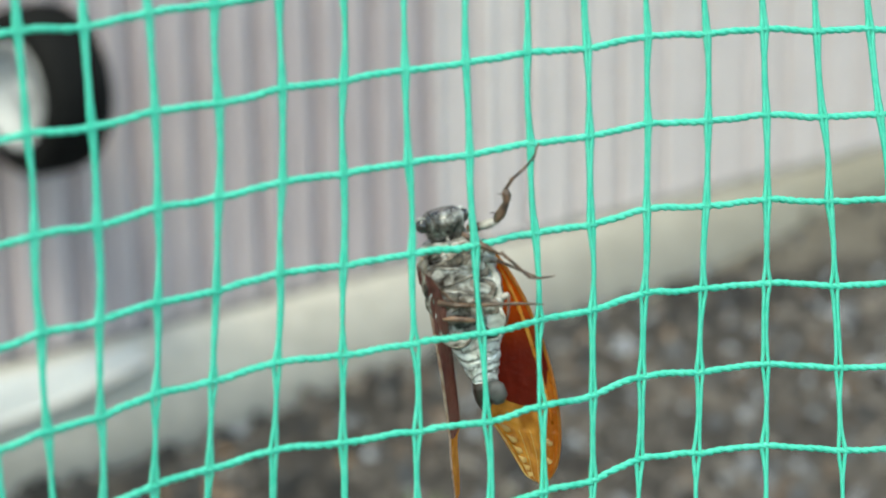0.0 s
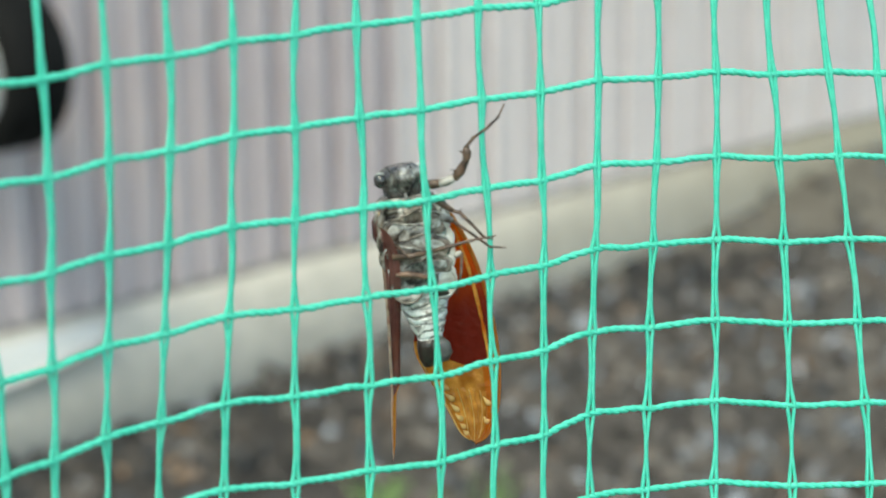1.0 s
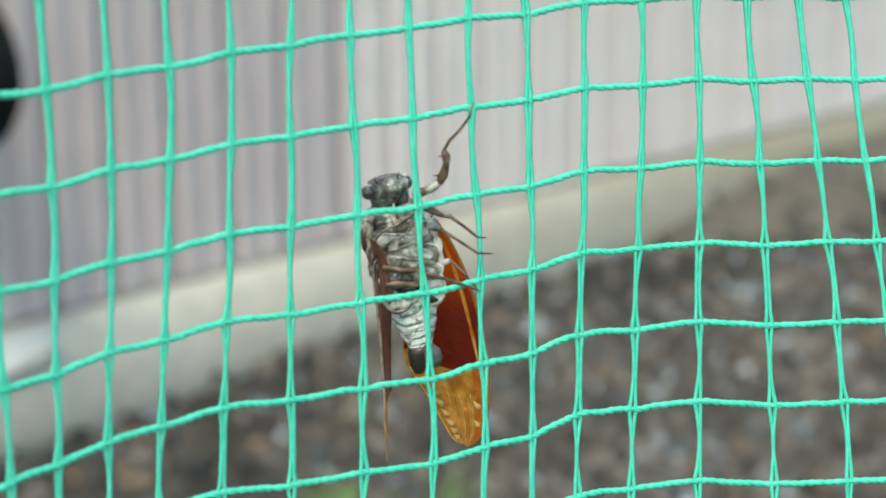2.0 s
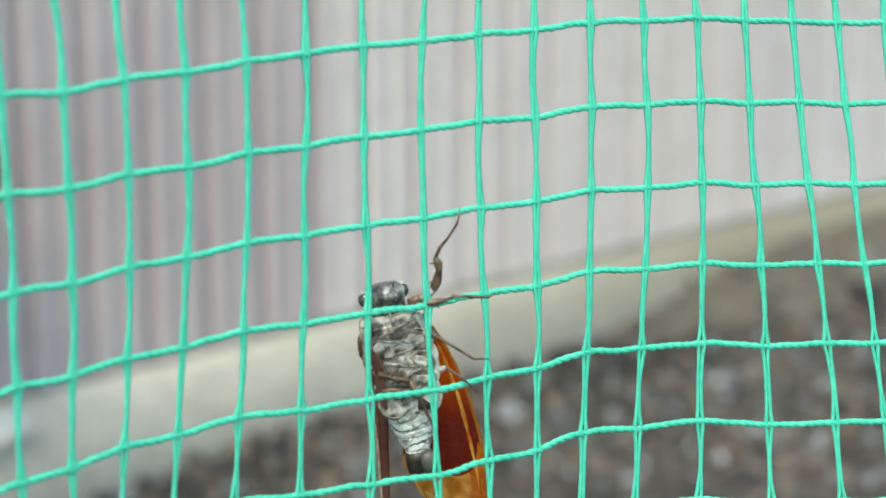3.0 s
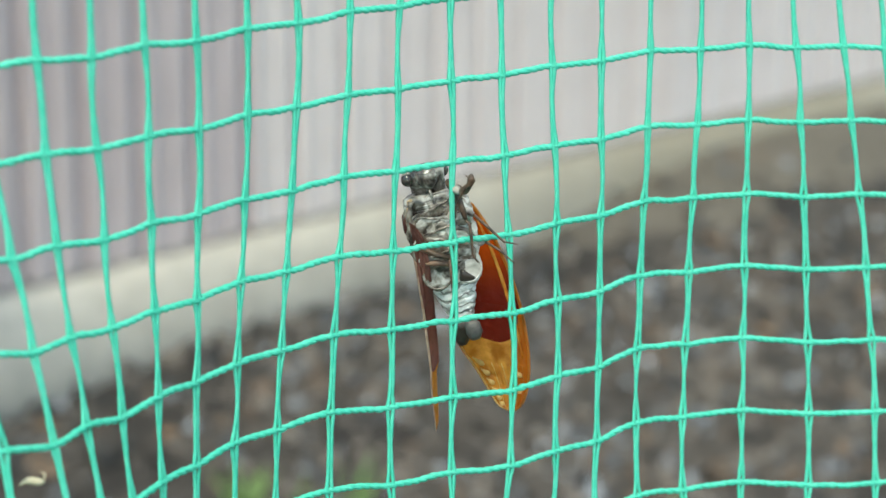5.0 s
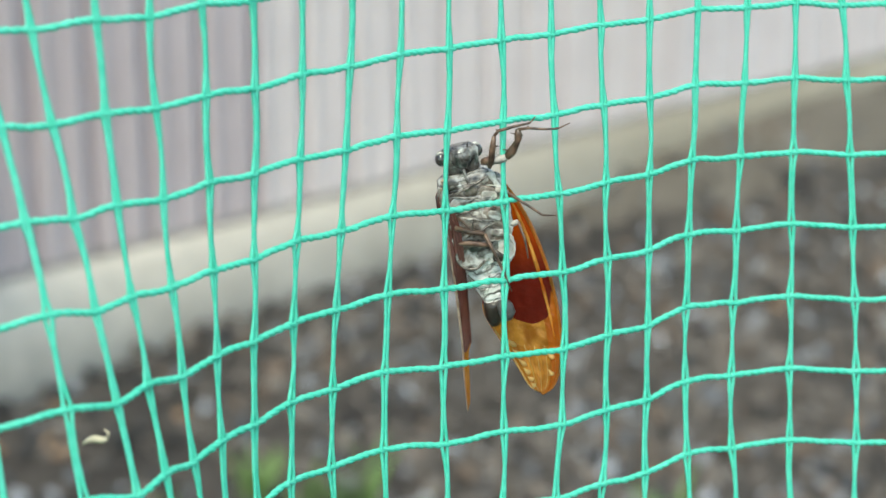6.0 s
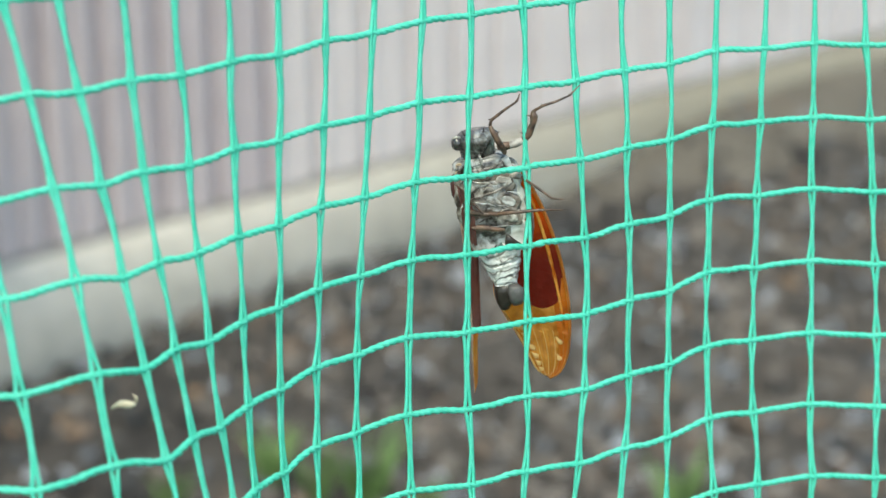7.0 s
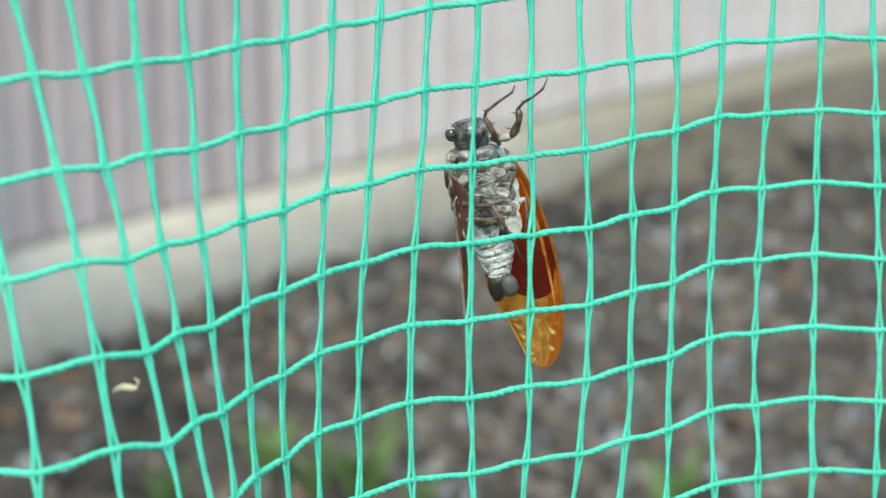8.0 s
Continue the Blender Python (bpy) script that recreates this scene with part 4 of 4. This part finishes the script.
        part("shoulder", oblique((0.5 + sx * 5.5, -1.2, -6.4), (1.3, 1.2, 2.2), -18 * sx, plate_form(4 + sx, 0.2)), UMBER, thorax, "glossy brown shoulder")
        cover = part("drum_cover", oblique((0.7 + sx * 3.1, -2.8, -19.6), (3.1, 0.8, 3.1), 16 * sx, plate_form(8 + sx, 0.25 * sx)), PLATE if sx > 0 else CUTICLE, cicada, "whitish grey drum cover plate" if sx > 0 else "mottled grey drum cover plate")
        bm = bmesh.new()
        mm_tube(bm, [(0.7 + sx * (3.1 + 2.9 * math.cos(a)), -3.35 + 0.25 * math.cos(a), -19.6 + 2.9 * math.sin(a)) for a in (-2.6 + 0.28 * k for k in range(14))], [0.1] + [0.24] * 12 + [0.1], 6, flat=0.5)
        part("cover_rim", bm, UMBER if sx < 0 else PLATE, cover, "brown rim" if sx < 0 else "pale rim")
    # keeled plates and folds down the middle
    for z, hgt, w in ((-6.2, 1.3, 1.5), (-10.2, 1.5, 1.2), (-14.4, 1.5, 1.3), (-17.6, 1.2, 1.8)):
        part("breast_plate", oblique((0.6, -3.75 + 0.07 * abs(z + 11), z), (w, 0.7, hgt), 12, plate_form(z, 0.1)), UMBER if z in (-6.2, -14.4) else CUTICLE, thorax)
    for k in range(6):
        bm = bmesh.new()
        z, lean = -5.4 - 2.35 * k, (0.30, -0.22, 0.18, -0.34, 0.26, -0.15)[k]
        mm_tube(bm, [(0.6 + x, -4.15 + 0.055 * x * x, z + lean * x + 0.12 * math.sin(x * 2 + k)) for x in (-4.2, -3.0, -1.8, -0.6, 0.6, 1.8, 3.0, 4.2)],
                [0.06, 0.16, 0.24, 0.26, 0.22, 0.26, 0.18, 0.06], 6, flat=0.6)
        part("breast_fold", bm, CUTICLE if k % 2 else UMBER, thorax)
    # thigh of a hind leg, folded flat across the lower breast
    bm = bmesh.new()
    mm_tube(bm, [(-4.2 + 6.6 * t, -4.5 - 0.5 * math.sin(t * 3), -16.3 - 1.5 * t + 0.2 * math.sin(t * 5)) for t in (k / 9 for k in range(10))],
            [0.22, 0.42, 0.56, 0.62, 0.62, 0.58, 0.52, 0.46, 0.4, 0.2], 8, flat=0.7)
    part("folded_thigh", bm, RUSSET, cicada, "reddish-brown thigh folded across the belly")
    # dark notch between the drum covers
    bm = loft(bmesh.new(), [(2.6, -3.3, -19.4, 0.2, 0.2), (2.9, -3.5, -20.6, 1.0, 0.45), (3.3, -3.4, -21.8, 1.7, 0.45), (3.4, -3.0, -22.4, 1.6, 0.3)], 12, 0.1, 61)
    part("notch", bm, DARK, thorax, "dark notch below the drum cover")
    for x, z, r in ((-4.3, -3.9, 0.7), (-4.9, -5.2, 0.5)):
        part("collar_spot", mm_ball((x, -1.6, z), (r, 0.6, r), plate_form(z, 0.1)), TAN, collar, "small orange-tan spot")
    # abdomen, ring by ring
    z, prev = -20.2, None
    for k in range(8):
        t = k / 7
        h = 1.75
        r0, r1 = 5.3 - 2.9 * t ** 1.25, 5.2 - 2.9 * min(1, (k + 0.9) / 7) ** 1.25
        cx = 0.5 - 0.2 * t
        bm = loft(bmesh.new(), [(cx, 0.9, z + 0.5, r0 * 0.92, r0 * 0.66), (cx, 0.9, z, r0 * 1.02, r0 * 0.74), (cx, 0.9, z - h * 0.6, (r0 + r1) * 0.51, (r0 + r1) * 0.37), (cx, 0.9, z - h, r1 * 0.97, r1 * 0.70)], 24, 0.10, 30 + k * 3.1)
        part("abdomen_ring", bm, POWDER, cicada, "white powdered abdomen segment")
        z -= h * 0.86
    bm = loft(bmesh.new(), [(0.2, 0.9, -31.0, 2.4, 1.9), (0.0, 0.9, -32.6, 2.5, 2.0), (-0.4, 1.0, -34.8, 2.0, 1.7), (-0.9, 1.1, -36.6, 0.9, 0.9)], 20, 0.08, 50)
    part("tail", bm, DARK, cicada, "dark brown tail end")
    bm = loft(bmesh.new(), [(1.7, -1.4, -30.8, 1.0, 0.7), (2.0, -1.9, -31.8, 1.65, 1.0), (2.1, -1.9, -33.8, 1.7, 1.0), (1.9, -1.4, -35.3, 1.0, 0.7)], 16, 0.05, 52)
    part("tail_plate", bm, VALVE, cicada, "grey oval tail plate")
    # wings
    build_wing(cicada, spread_wing, "wing", "rust and amber wing, half spread", (RUST, MAROON, AMBER))
    build_wing(cicada, steep_wing, "wing", "chestnut-brown wing standing on edge", (CHESTNUT, CHESTNUT, AMBER), False)
    for x, z, mat in ((-5.7, -8.6, CHESTNUT), (6.4, -7.6, CUTICLE)):
        part("wing_root", mm_ball((x, -0.6, z), (1.3, 1.6, 3.0), lambda p: p * (1 + 0.25 * noise.noise(p * 2 + Vector((x, 0, 0))))), mat, cicada)
    # legs
    legs = {}
    legs["fore_a"] = build_leg(cicada, "fore_leg", "brown foreleg banded with pale grey", (4.2, -3.0, -1.1), [
        ([(4.2, -3.0, -1.1), (5.4, -3.5, -1.1), (6.6, -3.9, -1.1)], [0.7, 0.95, 0.8], LEG),
        ([(6.5, -3.9, -1.1), (7.6, -4.2, -1.0), (8.6, -4.3, -0.8), (9.6, -4.4, -0.5)], [0.72, 0.9, 0.85, 0.6], LEG_PALE),
        ([(9.4, -4.4, -0.7), (10.6, -4.6, 0.4), (12.0, -4.8, 2.2), (12.5, -4.9, 3.6), (12.5, -5.0, 4.8)], [0.7, 0.95, 0.6, 0.85, 0.45], LEG),
        ([(12.5, -5.0, 4.7), (14.0, -5.4, 6.4), (16.2, -5.8, 7.9), (18.5, -6.2, 9.9), (19.7, -6.6, 12.4)], [0.34, 0.3, 0.26, 0.22, 0.12], LEG)])
    legs["fore_b"] = build_leg(cicada, "fore_leg", "dark brown foreleg", (5.4, -4.4, -2.3), [
        ([(5.4, -4.4, -2.3), (5.0, -5.0, -0.7), (4.1, -5.3, 2.1), (3.5, -5.4, 4.1)], [0.45, 0.65, 0.65, 0.42], LEG),
        ([(3.5, -5.4, 4.2), (4.1, -5.5, 5.3), (7.0, -5.9, 6.9), (9.8, -6.2, 8.2), (10.6, -6.5, 9.7)], [0.34, 0.34, 0.3, 0.24, 0.12], LEG)])
    legs["mid"] = build_leg(cicada, "mid_leg", "thin brown middle leg hooked on netting", (5.6, -2.6, -7.4), [
        ([(5.6, -2.6, -7.4), (6.8, -3.4, -7.9), (7.8, -3.8, -8.4)], [0.7, 0.75, 0.55], LEG_PALE),
        ([(7.8, -3.8, -8.4), (11.2, -4.8, -11.7), (13.6, -5.6, -14.1), (16.4, -6.4, -14.6)], [0.32, 0.28, 0.24, 0.12], LEG)])
    legs["hind"] = build_leg(cicada, "hind_leg", "thin brown hind leg", (7.0, -2.2, -15.2), [
        ([(6.4, -2.2, -15.2), (7.6, -2.8, -15.2), (8.5, -3.0, -14.9)], [0.5, 0.68, 0.5], LEG_PALE),
        ([(8.5, -3.0, -15.0), (11.0, -4.2, -17.2), (13.4, -5.4, -20.4)], [0.3, 0.26, 0.12], LEG)])
    legs["cross"] = build_leg(cicada, "mid_leg", "thin reddish-brown leg folded across the belly", (-4.2, -4.6, -12.8), [
        ([(-4.2, -4.6, -12.8), (-1.4, -5.4, -14.4), (1.2, -5.7, -15.4)], [0.6, 0.6, 0.5], LEG),
        ([(1.2, -5.7, -15.4), (5.0, -6.0, -16.6), (9.0, -6.2, -17.9), (13.6, -6.6, -19.8)], [0.42, 0.38, 0.3, 0.12], LEG)])
    legs["left"] = build_leg(cicada, "hind_leg", "thin brown hind leg", (-5.2, -2.0, -11.0), [
        ([(-5.2, -2.0, -11.0), (-6.4, -3.4, -10.6), (-7.2, -4.0, -11.0)], [0.6, 0.6, 0.4], LEG),
        ([(-7.2, -4.0, -11.0), (-8.8, -5.2, -11.6), (-9.8, -6.4, -13.2)], [0.32, 0.28, 0.12], LEG)])
    return cicada, legs


cicada, legs = build_cicada()


def motions():
    """Everything that moves: the cicada creeps down the net and feels about with its forelegs."""
    walk(cicada, [
        (0.0, pose(0.0263, 0.4438, 1.1023, -1.2, -12.8, 5.5)),
        (0.5, pose(0.0275, 0.4451, 1.1017, -2.4, -10.2, 8.3)),
        (1.0, pose(0.0273, 0.4453, 1.1018, -1.6, -8.5, 10.8)),
        (1.2, pose(0.0273, 0.4453, 1.1019, -2.1, -8.5, 11.6)),
        (2.3, pose(0.0260, 0.4441, 1.1008, -1.7, -11.3, 11.9)),
        (2.5, pose(0.0256, 0.4437, 1.1006, -1.8, -12.3, 10.7)),
        (3.0, pose(0.0240, 0.4426, 1.0997, -1.7, -11.1, 8.6)),
        (3.5, pose(0.0234, 0.4413, 1.0996, -0.7, -11.5, 6.6)),
        (4.0, pose(0.0210, 0.4395, 1.0978, -0.1, -12.5, 5.1)),
        (4.5, pose(0.0178, 0.4377, 1.0967, 0.8, -13.5, 3.6)),
        (5.0, pose(0.0158, 0.4370, 1.0948, -1.1, -14.0, 2.5)),
        (5.2, pose(0.0155, 0.4363, 1.0942, -2.4, -13.1, 2.2)),
        (6.3, pose(0.0117, 0.4346, 1.0895, -1.4, -13.1, 1.3)),
        (6.5, pose(0.0118, 0.4345, 1.0886, -1.5, -12.6, 0.9)),
        (7.0, pose(0.0110, 0.4342, 1.0870, -0.5, -10.9, 0.5)),
        (7.5, pose(0.0104, 0.4342, 1.0869, -0.2, -11.4, 0.1)),
        (8.0, pose(0.0086, 0.4331, 1.0867, 0.3, -11.3, 1.9)),
    ])

    def swing(ob, rows):
        """Turns a leg about its joint: seconds, degrees about its three axes, then how far the joint is drawn in and up."""
        at = ob.location.copy()
        walk(ob, [(t, pose(at.x + (turn[3] if turn[3:] else 0) * MM, at.y, at.z + (turn[4] if turn[4:] else 0) * MM, *turn[:3])) for t, *turn in rows])

    fore = legs["fore_a"]
    shin = next(o for o in fore.children if o.name.startswith("shin"))
    swing(fore, [(0.0, 0, 0, 0), (1.2, 0, -3, 0), (2.3, 0, -15, 0), (3.0, 0, -16, 0), (3.5, 0, -13, 0), (4.0, 0, 30, -42), (4.3, 0, 22, -45), (4.6, 0, 22, -50), (5.2, 0, 22, -50), (5.75, 0, 10, -25), (6.3, 0, -1, 6), (7.5, 0, -2, 9), (8.0, 0, -4, -28)])
    swing(shin, [(0.0, 0, 4, 0), (2.3, 0, 10, 0), (3.5, 0, 8, 0), (3.75, 0, 40, 0), (4.0, 0, 82, 0), (4.3, 0, 92, 0), (4.6, 0, 150, 0), (5.2, 0, 150, 0), (5.75, 0, 75, 0), (6.3, 0, 33, 0), (7.5, 0, 26, 0), (8.0, 0, 14, 0)])
    other = legs["fore_b"]
    other_shin = next(o for o in other.children if o.name.startswith("shin"))
    swing(other, [(0.0, 0, 150, 0, -2.2, 0.8), (0.5, 0, 150, 0, -2.2, 0.8), (1.2, 0, 151, 0, -2.2, 0.8), (2.3, 0, 142, 0, -2.0, 0.8), (2.6, 0, 138, 0, -1.5, 0.8), (2.9, 0, 108, 0, -0.8, 1.0), (3.1, 0, 108, 0, -0.8, 1.0), (3.5, 0, 165, 0, -1, 0.5), (4.0, 0, 195, 0, -1, 0), (4.4, 0, 195, 0), (5.2, 0, 190, 0), (5.6, 0, 120, 0), (5.95, 0, 50, 0), (6.3, 0, 0, 0), (8.0, 0, 0, 0)])
    swing(other_shin, [(0.0, 0, -68, 0), (4.4, 0, -68, 0), (5.2, 0, -68, 0), (6.3, 0, 0, 0), (8.0, 0, 0, 0)])
    swing(legs["left"], [(0.0, 0, 0, 85), (1.5, 0, 0, 85), (1.9, 0, 0, 45), (2.3, 0, 0, 0), (2.6, 0, 0, 5), (2.95, 0, 0, 80), (8.0, 0, 0, 85)])
    swing(legs["mid"], [(0.0, 0, -10, 0), (0.5, 0, -10, 0), (1.0, 0, 0, 0), (4.0, 0, -8, 0), (4.5, 0, -22, 0), (5.0, 0, 10, 0), (6.3, 0, -6, 0), (6.8, 0, -14, -10), (8.0, 0, -10, -10)])
    mid_shin = next(o for o in legs["mid"].children if o.name.startswith("shin"))
    swing(mid_shin, [(0.0, 0, 0, 0), (6.5, 0, 0, 0), (6.9, 0, -5, -20), (7.5, 0, 75, -20), (8.0, 0, 80, -30)])
    cross_shin = next(o for o in legs["cross"].children if o.name.startswith("shin"))
    hind_shin = next(o for o in legs["hind"].children if o.name.startswith("shin"))
    swing(hind_shin, [(0.0, 0, 65, 0), (1.2, 0, 60, 0), (2.3, 0, 0, 0), (5.2, 0, 0, 0), (6.3, 0, 50, 0), (8.0, 0, 55, 0)])
    swing(cross_shin, [(0.0, 0, 0, 0), (1.2, 0, 0, 0), (2.0, 0, 20, 0), (3.0, 0, 60, 0), (4.2, 0, 78, 0), (5.2, 0, 72, 0), (6.3, 0, 60, 0), (6.55, 0, 58, 0), (6.75, 0, 30, 0), (6.95, 0, 0, 0), (7.05, 0, 0, 0), (7.45, 0, 58, 0), (8.0, 0, 66, 0)])
    swing(legs["cross"], [(0.0, 0, -8, 0), (0.5, 0, -6, 0), (1.0, 0, -24, 0), (1.3, 0, -20, 0), (2.3, 0, -6, 0), (3.5, 0, 0, 0), (4.3, 0, 6, 0), (5.2, 0, 6, 0), (6.3, 0, -8, 0), (7.0, 0, -13, 0), (8.0, 0, -13, 0)])


motions()
